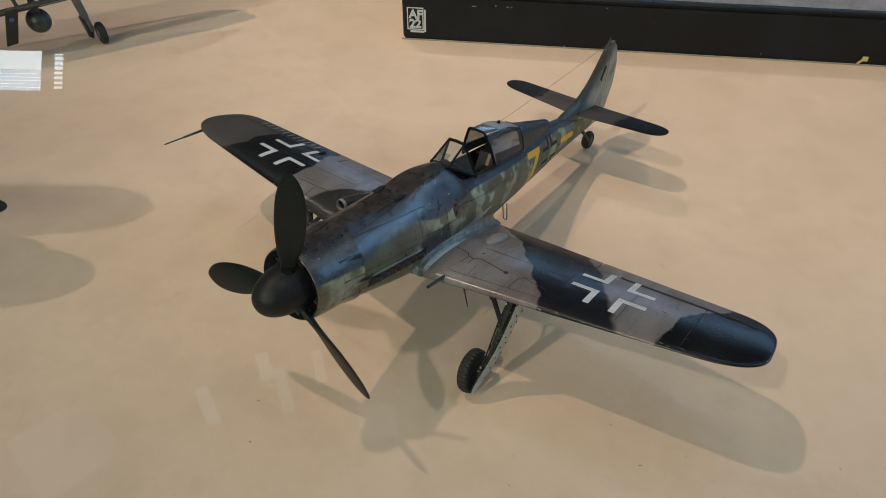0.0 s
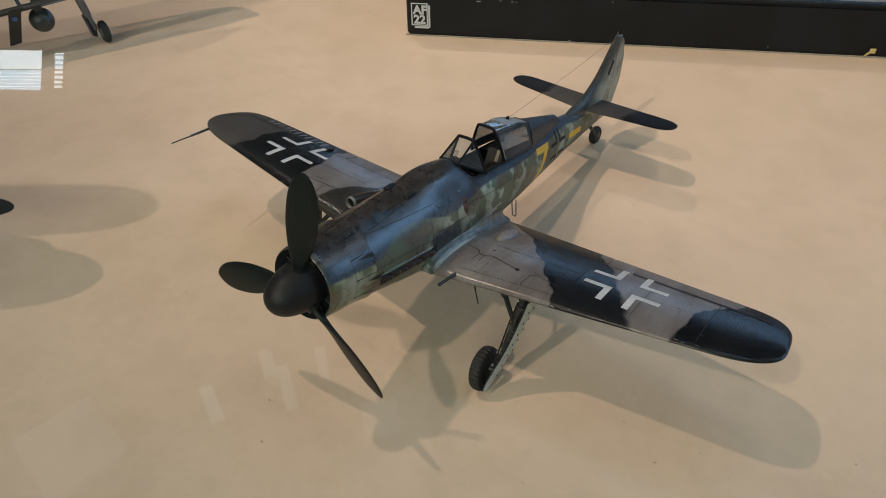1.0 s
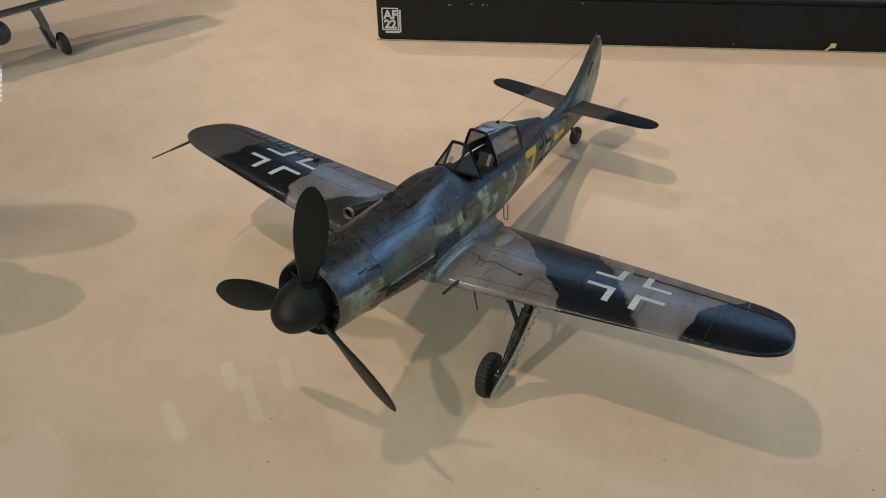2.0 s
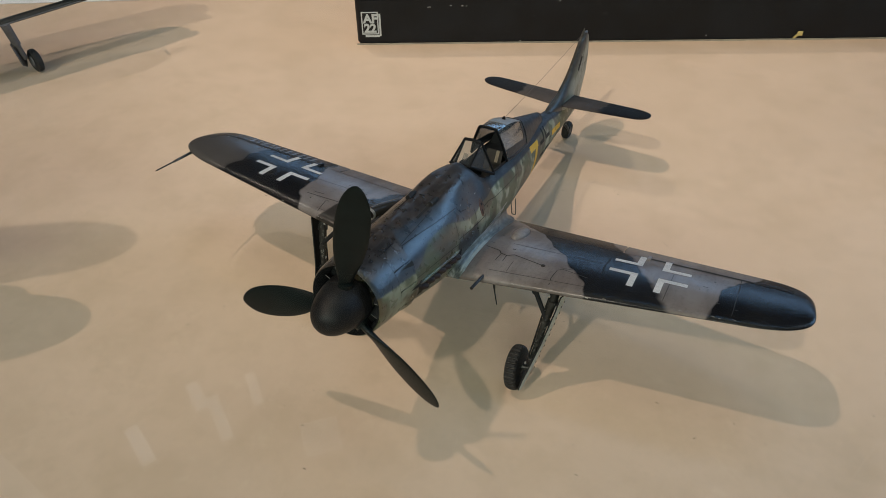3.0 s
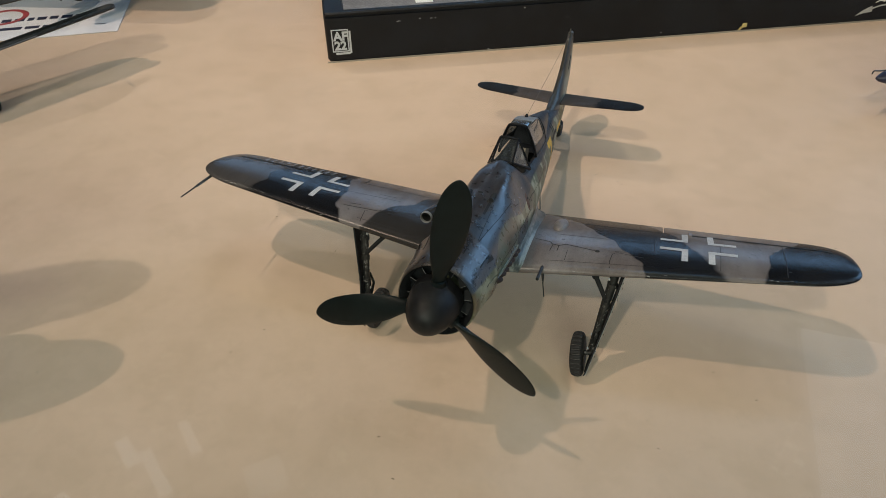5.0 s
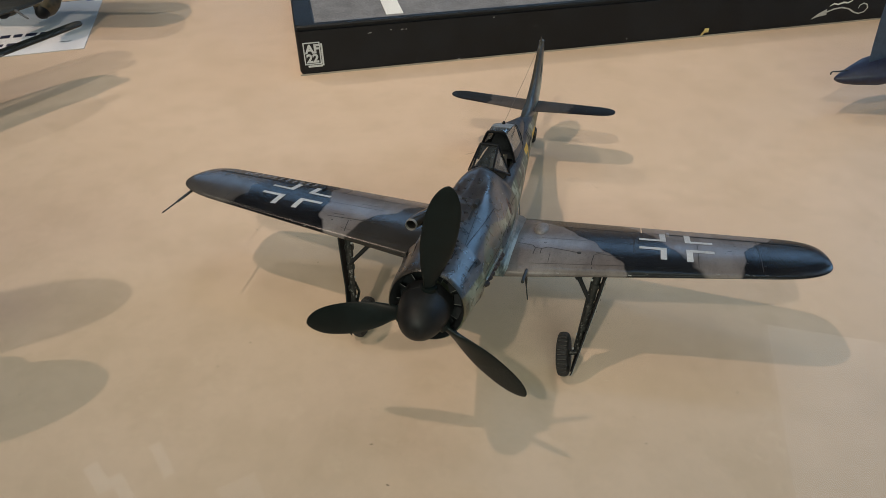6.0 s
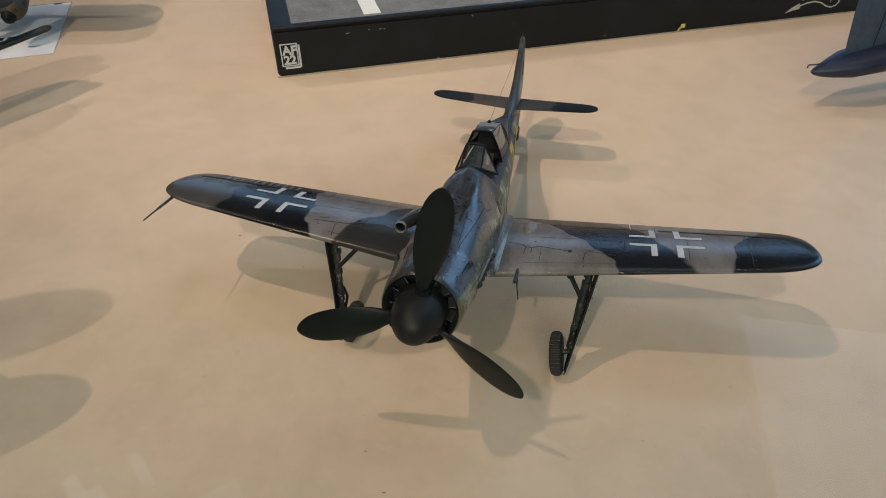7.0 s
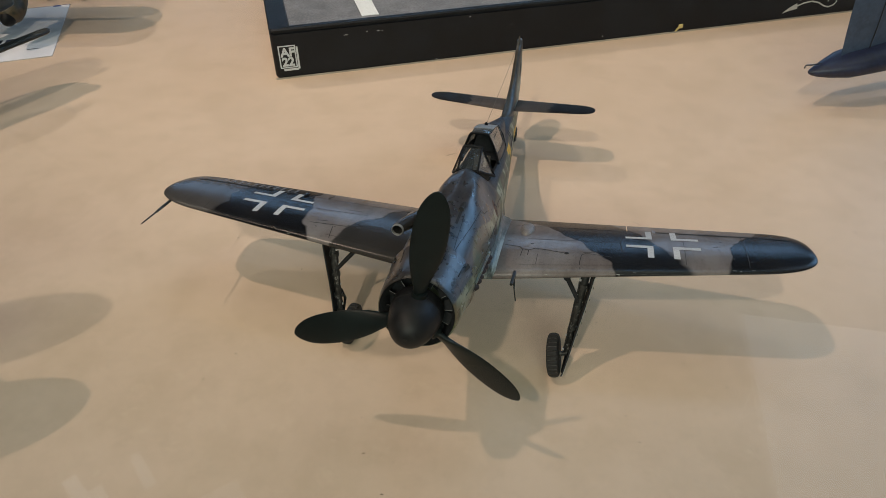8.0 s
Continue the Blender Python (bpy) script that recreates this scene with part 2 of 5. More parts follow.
wall_mat = plain("wall_plaster", (0.055, 0.053, 0.05), 0.85, grain=30, vary=0.05, bump=0.1, dist=0.002)
ceil_mat = plain("ceiling_plaster", (0.36, 0.35, 0.33), 0.9, grain=30, vary=0.04, bump=0.1, dist=0.002)
floor_mat = plain("floor_grey", (0.22, 0.20, 0.18), 0.5, grain=20, vary=0.1, bump=0.1, dist=0.002)
H = 4.0


def wall_with_holes(name, m, x0, x1, holes, label):
    """A wall 0.1 m thick along its own x, with openings (x0, x1, z0, z1)."""
    bm = bmesh.new()
    cuts = sorted({x0, x1, *(q for hole in holes for q in hole[:2])})
    for p, q in zip(cuts, cuts[1:]):
        z = -0.85
        for hole in sorted((hole for hole in holes if hole[0] <= p and hole[1] >= q), key=lambda hole: hole[2]):
            box(p, q, 0, 0.1, z, hole[2], bm=bm)
            z = hole[3]
        box(p, q, 0, 0.1, z, H, bm=bm)
    bmesh.ops.transform(bm, matrix=m, verts=bm.verts[:])
    return slab(name, bm, wall_mat, label, "wall")


wall_with_holes("wall_north", pose(0, 3.4, 0), -6.5, 3.5, [(1.96, 3.3, 0.47, 2.57), (-2.4, 2.0, 0.3, 0.84)], "dark plaster wall with openings for the added blue light")
wall_with_holes("wall_east", pose(3.4, 0, 0, 0, 0, -90), -3.4, 3.4, [(-3.2, -1.9, 0.47, 2.57)], "dark plaster side wall with an opening for added blue light")
slab("wall_west", box(-6.5, -6.4, -3.4, 3.4, -0.85, H), wall_mat, "plain plaster side wall", "wall")
bm = bmesh.new()
for s0, s1, u0, u1 in ((-1.4, -0.34, -1.0, 2.1), (0.295, 2.7, -1.0, 2.1), (-0.34, 0.295, -1.0, 0.0), (-0.34, 0.295, 0.32, 2.1), (0.12, 0.22, 0.0, 0.32), (0.22, 0.295, 0.0, 0.02), (0.22, 0.295, 0.30, 0.32)):
    box(s0, s1, u0, u1, -0.05, 0.0, bm=bm)
bmesh.ops.transform(bm, matrix=SLOPE, verts=bm.verts[:])
slab("ceiling_slope", bm, ceil_mat, "unseen plaster ceiling corner, sloped to fit its roof window's reflection", "ceiling")
cloth = Nodes("blind_cloth")
cloth.put(cloth.tree.nodes["Material Output"].inputs["Surface"], cloth.add("ShaderNodeBsdfTranslucent").outputs[0])
cloth.tree.nodes["Translucent BSDF"].inputs[0].default_value = (0.74, 0.88, 0.97, 1)
blind = empty("window_blind", SLOPE, "white slatted blind over the upper half of the roof window", "blind")
for k in range(6):
    part("slat", box(-0.338, 0.118, 0.160 + 0.027 * k, 0.183 + 0.027 * k, -0.006, -0.004), cloth.mat, blind)
for k in range(7):
    part("slat", box(0.224, 0.291, 0.030 + 0.039 * k, 0.046 + 0.039 * k, -0.006, -0.004), cloth.mat if k < 3 else white_paint, blind)
part("rail", box(-0.338, 0.118, 0.154, 0.158, -0.008, -0.003), white_paint, blind)
# opening cut only for the added fill light
wall_with_holes("wall_south", pose(0, -3.5, 0), -6.5, 3.5, [(-1.0, 2.4, 1.3, 2.5)], "dark plaster wall with an opening for added fill light")
slab("ceiling", box(-6.5, 3.5, -3.5, 3.5, H, H + 0.1), ceil_mat, "plain pale plaster ceiling", "ceiling")
slab("floor", box(-6.5, 3.5, -3.5, 3.5, -0.95, -0.85), floor_mat, "plain grey floor of the hall", "floor")
for at, wide, watts, tint, cone in LAMPS:
    spot = empty("spot_and_fill_housing", pose(at[0], at[1], H), "round white ceiling light housing, the wide ones for added fill", "ceiling light", "hall ceiling lights")
    part("housing", revolve([(0, wide / 2 + 0.04), (0.05, wide / 2 + 0.04), (0.06, wide / 2 + 0.02)], 32, True, False), white_paint, spot, m=pose(0, 0, 0, -90))
    part("stem", rod([(0, 0, 0), Vector(at) - Vector((at[0], at[1], H)) + Vector((0, 0, 0.02))], 0.02), white_paint, spot)

# housing and rods made up for the panel that replaces the skylight
hung = empty("skylight_stand_in", pose(1.98, 2.27, 2.905), "pale square panel on thin rods, added in place of a skylight", "light panel")
part("housing", box(-0.86, 0.86, -0.86, 0.86, 0, 0.04, 0.004), white_paint, hung)
for x in (-0.7, 0.7):
    for y in (-0.7, 0.7):
        part("rod", rod([(x, y, 0.04), (x, y, H - 2.905)], 0.006), white_paint, hung)
for x, y, far, wide, watts in STRIPS:
    strip = empty("strip_lamp", pose(x, y, 3.85, 0, 0, math.degrees(math.atan2(y, x))), "dim white strip light under the ceiling", "ceiling light", "dim ceiling strips")
    part("housing", box(-far / 2 - 0.01, far / 2 + 0.01, -wide / 2 - 0.01, wide / 2 + 0.01, 0.005, 0.03, 0.002), white_paint, strip)
    part("stem", rod([(0, 0, 0.03), (0, 0, 0.15)], 0.008), white_paint, strip)

table = empty("display_table", pose(0, 0.3, -0.85), "long display table with a cream painted smooth top", "table")
part("tabletop", box(-1.2, 1.2, -0.55, 0.75, 0.82, 0.85, 0.002), table_mat, table)
for lx in (-1.1, 1.1):
    for ly in (-0.45, 0.65):
        part("leg", box(lx - 0.03, lx + 0.03, ly - 0.03, ly + 0.03, 0, 0.82, 0.003), wall_mat, table)

# specks, nicks and short scratches on the table top
mark_mat = plain("table_grime", (0.20, 0.15, 0.10), 0.8, grain=2500, vary=0.5, bump=0)
scratch_mat = plain("table_scratch", (0.30, 0.23, 0.165), 0.7, grain=2500, vary=0.3, bump=0)
pale_mat = plain("table_nick", (0.68, 0.56, 0.44), 0.7, grain=2500, vary=0.1, bump=0)


def table_mark(name, mat, x, y, turn, points, w):
    """A short hair-thin mark on the table top, its points in millimetres."""
    bm = bmesh.new()
    rows = []
    for k, (u, v) in enumerate(points):
        d = Vector(points[min(k + 1, len(points) - 1)]) - Vector(points[max(k - 1, 0)])
        d = d.normalized() * w / 2 * (0.45 if k in (0, len(points) - 1) else 1)
        rows.append([bm.verts.new((u - d.y, v + d.x, 0)), bm.verts.new((u + d.y, v - d.x, 0))])
    for p, q in zip(rows, rows[1:]):
        bm.faces.new((p[0], p[1], q[1], q[0]))
    part(name, bm, mat, table, m=pose(x, y - 0.3, 0.85008, 0, 0, turn) @ Matrix.Diagonal((0.001, 0.001, 0.001, 1)))


CRACK = [(-3.0, 0.4), (-1.8, -0.2), (-1.0, 0.6), (0.2, 0.1), (1.1, 0.9), (2.6, 0.2)]
SPECK = [(-0.35, 0.0), (0.0, 0.12), (0.4, 0.0)]
STROKE = [(-1.6, 0.0), (0.0, 0.15), (1.7, 0.0)]
for x, y, turn, shape, w in ((0.020, 0.205, 10, CRACK, 0.3), (-0.028, 0.175, 30, CRACK, 0.5), (0.023, 0.163, 50, STROKE, 0.35), (0.061, 0.133, -40, STROKE, 0.35), (0.104, 0.217, -8, CRACK, 0.22)):
    table_mark("scratch", scratch_mat, x, y, turn, shape, w * 0.6)
for x, y, turn, wide in ((-0.103, 0.0915, 0, 1.0), (-0.020, 0.0, 20, 0.9), (-0.011, -0.012, 0, 0.8), (0.035, 0.158, 0, 0.9), (-0.044, 0.244, 15, 1.3), (-0.083, 0.287, 0, 1.0), (0.033, 0.160, 70, 0.7), (0.075, 0.055, 0, 0.6), (0.088, 0.047, 40, 0.6), (-0.075, 0.030, 0, 0.5), (0.06, 0.02, 0, 0.5)):
    table_mark("speck", mark_mat, x, y, turn, [(u * 1.4, v) for u, v in SPECK], 0.55 * wide)
for x, y, turn in ((-0.199, 0.247, 0), (-0.214, 0.340, 30), (-0.192, 0.293, 55), (-0.202, 0.250, 0), (0.045, 0.047, 80), (0.052, 0.052, 75), (0.041, 0.052, 95), (0.060, 0.050, 85), (0.047, 0.042, 12)):
    table_mark("nick", pale_mat, x, y, turn, SPECK if y > 0.2 else STROKE, 0.5 if y > 0.2 else 0.16)

# ---- black plinth ----
plinth = empty("display_plinth", pose(-0.1485, 0.2425, 0, 0, 0, 26.6), "black painted wooden display plinth with a grey tarmac panel", "plinth")
PL, PD, PH = 0.62, 0.34, 0.030


def plinth_paint():
    """Satin black over wood, with a dusty bloom and rubbed spots."""
    n = Nodes("plinth_black")
    cloud, fine = n.noise(38, 4, 0.6), n.noise(700, 3)
    c = n.mix(n.step(cloud, 0.52, 0.16), (0.0025, 0.0032, 0.0055), (0.006, 0.0075, 0.0115))
    rub = n.math("MULTIPLY", n.step(n.noise(260, 4, 0.65), 0.64, 0.06), n.step(n.noise(24, 2), 0.5, 0.1))
    c = n.mix(n.math("MULTIPLY", rub, 0.4), c, (0.035, 0.037, 0.042))
    n.bump(n.math("ADD", fine, n.noise(120, 3)), 0.15, 0.0003)
    return n.done(c, n.math("ADD", n.math("MULTIPLY", cloud, 0.25), 0.36), 0, 0.3)


def rect(d, f):
    """The plinth's outline drawn in by d (by f at the front), with rounded corners."""
    r = max(0.0034 - d, 0.0012)
    out = []
    for cx, cy, a0 in ((d + r, f + r, 180), (PL - d - r, f + r, 270), (PL - d - r, PD - d - r, 0), (d + r, PD - d - r, 90)):
        out += [(cx + r * math.cos(radians(a0 + 15 * k)), cy + r * math.sin(radians(a0 + 15 * k))) for k in range(7)]
    return out


rings = [[(x, y, z) for x, y in rect(d, f)] for d, f, z in ((0.001, 0.001, 0), (0, 0, 0.0015), (0, 0, 0.0268), (0.0012, 0.0012, 0.0272), (0.0012, 0.0012, 0.0285), (0, 0, 0.0289), (0, 0, PH - 0.0008), (0.0008, 0.0008, PH), (0.0115, 0.0045, PH), (0.0125, 0.0055, PH - 0.002), (0.02, 0.013, PH - 0.002))]
part("frame", loft(rings, cap1=False), plinth_paint(), plinth, angle=30)
part("panel", box(0.012, PL - 0.012, 0.005, PD - 0.012, PH - 0.012, PH - 0.0016), grey_base, plinth, "grey tarmac panel")
part("painted_stripe", box(0.056, 0.0665, 0.012, PD - 0.013, PH - 0.0017, PH - 0.0013), white_paint, plinth, "white painted stripe")


def lettering(text, size, m, bold=0.0, align="LEFT"):
    """Flat letters as a mesh; returns a bmesh."""
    cu = bpy.data.curves.new("letters", "FONT")
    cu.body, cu.size, cu.offset, cu.align_x, cu.extrude = text, size, bold, align, 0.00008
    ob = bpy.data.objects.new("letters", cu)
    me = bpy.data.meshes.new_from_object(ob)
    bm = bmesh.new()
    bm.from_mesh(me)
    bpy.data.objects.remove(ob)
    bpy.data.meshes.remove(me)
    bmesh.ops.transform(bm, matrix=m, verts=bm.verts[:])
    return bm


def flat_ring(pts, w, m):
    """An outline of width w on a flat face."""
    bm = bmesh.new()
    n = len(pts)
    c = sum((Vector(p) for p in pts), Vector((0, 0))) / n
    a = [bm.verts.new((p[0], p[1], 0)) for p in pts]
    q = [bm.verts.new((p[0] + (c.x - p[0]) / abs(c.x - p[0]) * w, p[1] + (c.y - p[1]) / abs(c.y - p[1]) * w, 0)) for p in pts]
    for k in range(n):
        bm.faces.new((a[k], a[(k + 1) % n], q[(k + 1) % n], q[k]))
    bmesh.ops.transform(bm, matrix=m, verts=bm.verts[:])
    return bm


FACE = pose(0, -0.0002, 0, 90)  # the plinth's front face: x along it, y up
letter_white = plain("letter_white", (0.56, 0.59, 0.63), 0.6, grain=1500, vary=0.12)
part("letters", lettering("AF", 0.0072, FACE @ pose(0.0046, 0.0136, 0), 0.0003), letter_white, plinth, "white hand-painted letters AF")
part("letters", lettering("22", 0.0072, FACE @ pose(0.0047, 0.0078, 0), 0.0003), letter_white, plinth, "white hand-painted figures 22")
part("painted_border", flat_ring([(0.0033, 0.0064), (0.0134, 0.0064), (0.0134, 0.0202), (0.0033, 0.0202)], 0.0007, FACE), letter_white, plinth)
bm = box(0.0137, 0.0148, 0.0054, 0.0190, -0.0001, 0.0001)
box(0.0052, 0.0137, 0.0048, 0.0060, -0.0001, 0.0001, bm=bm)
part("painted_edge", bm, letter_white, plinth, m=FACE)


MILLI = 0.001


def face_line(pts, w):
    bm = bmesh.new()
    n = len(pts)
    rows = []
    for k, (u, v) in enumerate(pts):
        d = Vector(pts[min(k + 1, n - 1)]) - Vector(pts[max(k - 1, 0)])
        d = d.normalized() * w[k] / 2 if isinstance(w, list) else d.normalized() * w / 2
        rows.append((bm.verts.new(FACE @ Vector(((u - d.y) * MILLI, (v + d.x) * MILLI, 0.0001))), bm.verts.new(FACE @ Vector(((u + d.y) * MILLI, (v - d.x) * MILLI, 0.0001)))))
    for p, q in zip(rows, rows[1:]):
        bm.faces.new((p[0], p[1], q[1], q[0]))
    return bm


part("painted_arrow", face_line([(346.4, 4.8), (351, 7.0), (357, 8.8), (357.1, 8.9), (362, 10.4), (368, 11.0), (374, 9.6), (379, 6.8), (383, 5.7), (387, 6.6), (388.8, 9.0), (387.5, 11.6), (384.5, 12.6), (382.0, 11.4), (381.4, 9.4)], [0.2, 2.2, 4.2, 1.0, 1.0, 1.0, 0.9, 0.9, 0.9, 0.9, 0.9, 0.9, 0.9, 0.8, 0.5]), dull_white, plinth, "white painted curling arrow")
part("painted_stroke", face_line([(358, 12.6), (361, 14.2), (364, 13.4), (368, 14.4), (372, 14.0), (375, 15.4)], [0.4, 1.2, 1.0, 1.2, 1.0, 0.6]), white_paint, plinth)
for u, z, w in ((42.5, 22.6, 2.6), (56, 23.4, 1.2), (62.5, 23.1, 1.8), (65.5, 23.0, 0.8), (120, 25.5, 1.0), (211, 3.4, 0.9), (98, 1.3, 1.4)):
    part("paint_chip", face_line([(u, z), (u + w / 2, z + 0.2), (u + w, z + 0.1)], [0.2, 0.45, 0.2]), dull_white, plinth)
bm = face_line([(264.6, 0.3), (266.0, 2.2), (267.6, 3.6)], [1.2, 1.6, 1.8])
tape_mat = plain("yellow_tape", (0.62, 0.50, 0.20), 0.6, grain=1500, vary=0.15)
tape = part("tape_scrap", bm, tape_mat, plinth, "small scrap of yellow masking tape")
bm = box(0.2662, 0.2694, -0.0013, -0.0010, 0.0030, 0.0058, 0.0001)
part("tape_flap", bm, tape_mat, plinth)
# grey unpainted lower edge of the plinth
part("base_edge", box(-0.0003, PL, -0.0006, -0.0002, 0.0, 0.0009), plain("raw_board", (0.33, 0.30, 0.26), 0.8, grain=700), plinth)

# ---- the fighter model ----
MM = Matrix.Diagonal((0.001, 0.001, 0.001, 1))
PLANE_AT = pose(-0.0039, 0.0077, 0, 0, 0, -1.13)
AC = pose(0, 0, 0.0525) @ pose(0, 0, 0, -11, 0, 0) @ pose(0, 0, 0, 0, -0.7, 0) @ MM

FUS = [  # y, half width, widest z, top, bottom, squareness above, below
    (3, 10.4, 0, 10.4, -10.4, 2.0, 2.0), (8, 11.0, 0, 11.0, -11.0, 2.0, 2.0), (17, 11.4, 0, 11.4, -11.7, 2.0, 2.0),
    (22, 11.4, -0.4, 11.9, -12.6, 2.0, 2.1), (40, 11.9, -1, 13.4, -15.3, 1.95, 2.3), (55, 12.0, -2, 15.3, -16.8, 1.65, 2.4),
    (64, 11.8, -2, 16.2, -16.9, 1.55, 2.4), (68, 11.5, -2, 13.6, -16.8, 2.0, 2.4), (73, 11.3, -2, 10.6, -16.7, 2.2, 2.4), (80, 10.9, -2, 9.3, -16.3, 2.4, 2.4), (92, 10.1, -2, 9.3, -15.4, 2.4, 2.3),
    (110, 8.7, -1.5, 9.2, -13.2, 2.3, 2.2), (130, 6.9, -1, 9.0, -10.6, 2.1, 2.1), (150, 5.2, 0, 8.2, -7.8, 2.0, 2.0),
    (165, 4.1, 0.5, 7.2, -6.0, 2.0, 2.0), (180, 2.8, 1, 6.2, -4.6, 2.0, 2.0), (196, 1.3, 1.2, 5, -3.0, 2.0, 2.0), (200.5, 0.5, 1.2, 4, -2.0, 2.0, 2.0)]


def fus_point(y, a, off=0.0):
    """A point of the fuselage skin: station y and the angle a from port (0) over the top (90)."""
    w, zc, zt, zb, nt, nb = curve_at(FUS, y)
    c, s = math.cos(radians(a)), math.sin(radians(a))
    n = nt if s >= 0 else nb
    x = (w + off) * math.copysign(abs(c) ** (2 / n), c)
    z = zc + ((zt - zc + off) if s >= 0 else (zc - zb + off)) * math.copysign(abs(s) ** (2 / n), s)
    return Vector((x, y, z))


def fus_side(y, z, off=0.0, side=1):
    """The fuselage skin at station y and height z."""
    w, zc, zt, zb, nt, nb = curve_at(FUS, y)
    h, n = ((zt - zc), nt) if z >= zc else ((zc - zb), nb)
    k = min(abs(z - zc) / h, 0.999)
    return Vector((side * (w * (1 - k**n) ** (1 / n) + off), y, z + off * k * (1 if z > zc else -1)))


def fus_top(x, y, off=0.0):
    w, zc, zt, zb, nt, nb = curve_at(FUS, y)
    return Vector((x, y, zc + (zt - zc) * (1 - min(abs(x) / w, 0.999) ** nt) ** (1 / nt) + off))


def wing_edge(x):
    """Leading and trailing edge of the wing at x from the middle."""
    sweep = 0.014 * x if x < 0 else 0.0
    x = abs(x)
    le, te = 41.5 + 0.117 * x, 92.0 - 0.095 * x
    x0, x1 = 93.0, 110.0
    if x > x0:
        s = min((x - x0) / (x1 - x0), 1.0)
        mid = 64.5
        le, te = mid + (le - mid) * (1 - s**2.5) ** (1 / 2.5), mid + (te - mid) * (1 - s**3.5) ** (1 / 3.5)
    return le + sweep, te + sweep


def wing_z(x, u, top=True):
    """Height of the wing skin at x and the fraction u of the chord."""
    le, te = wing_edge(x)
    c = te - le
    ax = abs(x)
    t = 0.15 - 0.06 * min(ax / 100, 1)
    th = 5 * t * (0.2969 * math.sqrt(max(u, 0)) - 0.126 * u - 0.3516 * u**2 + 0.2843 * u**3 - 0.1015 * u**4)
    camber = 0.07 * u * (1 - u)
    base = -12.0 + 0.093 * ax - 0.035 * u * c
    return base + c * (camber + th if top else camber - th)


def wing_point(x, y, off=0.0):
    le, te = wing_edge(x)
    return Vector((x, y, wing_z(x, min(max((y - le) / (te - le), 0), 1)) + off))


def wing_bm(xs, u0, u1, side, n=18):
    """A closed piece of wing between chord fractions; skin 0 above, 1 below."""
    bm = bmesh.new()
    rows = []
    for x in xs:
        le, te = wing_edge(side * x)
        us = [u0 + (u1 - u0) * (1 - math.cos(math.pi / 2 * k / n)) for k in range(n + 1)] if u0 == 0 else [u0 + (u1 - u0) * k / n for k in range(n + 1)]
        up = [(side * x, le + (te - le) * u, wing_z(side * x, u)) for u in us]
        lo = [(side * x, le + (te - le) * u, wing_z(side * x, u, False)) for u in us]
        rows.append(([bm.verts.new(p) for p in up], [bm.verts.new(p) for p in lo]))
    for (ua, la), (ub, lb) in zip(rows, rows[1:]):
        for k in range(n):
            bm.faces.new((ua[k], ua[k + 1], ub[k + 1], ub[k])).material_index = 0
            bm.faces.new((la[k], lb[k], lb[k + 1], la[k + 1])).material_index = 0 if u0 == 0 and k < 6 else 1
        bm.faces.new((ua[-1], la[-1], lb[-1], ub[-1]))
        bm.faces.new((ua[0], ub[0], lb[0], la[0]))
    for ua, la in (rows[0], rows[-1]):
        for k in range(n):
            bm.faces.new((ua[k], la[k], la[k + 1], ua[k + 1]))
    bmesh.ops.remove_doubles(bm, verts=bm.verts[:], dist=0.001)
    return bm


def span(a, b, step):
    n = max(2, int(round((b - a) / step)) + 1)
    return [a + (b - a) * k / (n - 1) for k in range(n)]


def ribbon(bm, skin, pts, w, off=0.06, step=1.5):
    """A painted or scribed strip of width w laid on a skin(u, v, off) along points (u, v)."""
    for (u0, v0), (u1, v1) in zip(pts, pts[1:]):
        d = math.hypot(u1 - u0, v1 - v0)
        if d < 1e-6:
            continue
        n = max(1, int(d / step))
        px, py = -(v1 - v0) / d * w / 2, (u1 - u0) / d * w / 2
        rows = [(bm.verts.new(skin(u0 + (u1 - u0) * k / n + px, v0 + (v1 - v0) * k / n + py, off)), bm.verts.new(skin(u0 + (u1 - u0) * k / n - px, v0 + (v1 - v0) * k / n - py, off))) for k in range(n + 1)]
        for a, b in zip(rows, rows[1:]):
            bm.faces.new((a[0], a[1], b[1], b[0]))
    return bm


def skin_patch(skin, us, lows, highs, off, rows=6):
    """A thin skin-hugging patch between two borders given at each u."""
    bm = bmesh.new()
    grid = [[bm.verts.new(skin(u, a + (b - a) * k / rows, off)) for k in range(rows + 1)] for u, a, b in zip(us, lows, highs)]
    for p, q in zip(grid, grid[1:]):
        for k in range(rows):
            bm.faces.new((p[k], p[k + 1], q[k + 1], q[k]))
    return bm


def dome(bm, skin, u, v, ru, rv, h, rings=5, n=18, soft=False):
    """A low blister on a skin; a soft one runs out flat at its rim."""
    rows = []
    for i in range(rings):
        f = 1 - i / rings if soft else math.cos(math.pi / 2 * i / rings)
        rows.append([bm.verts.new(skin(u + ru * f * math.cos(2 * math.pi * k / n), v + rv * f * math.sin(2 * math.pi * k / n), h * (0.5 + 0.5 * math.cos(math.pi * f) if soft else math.sin(math.pi / 2 * i / rings)))) for k in range(n)])
    for a, b in zip(rows, rows[1:]):
        for k in range(n):
            bm.faces.new((a[k], a[(k + 1) % n], b[(k + 1) % n], b[k]))
    bm.faces.new(rows[-1])
    return bm


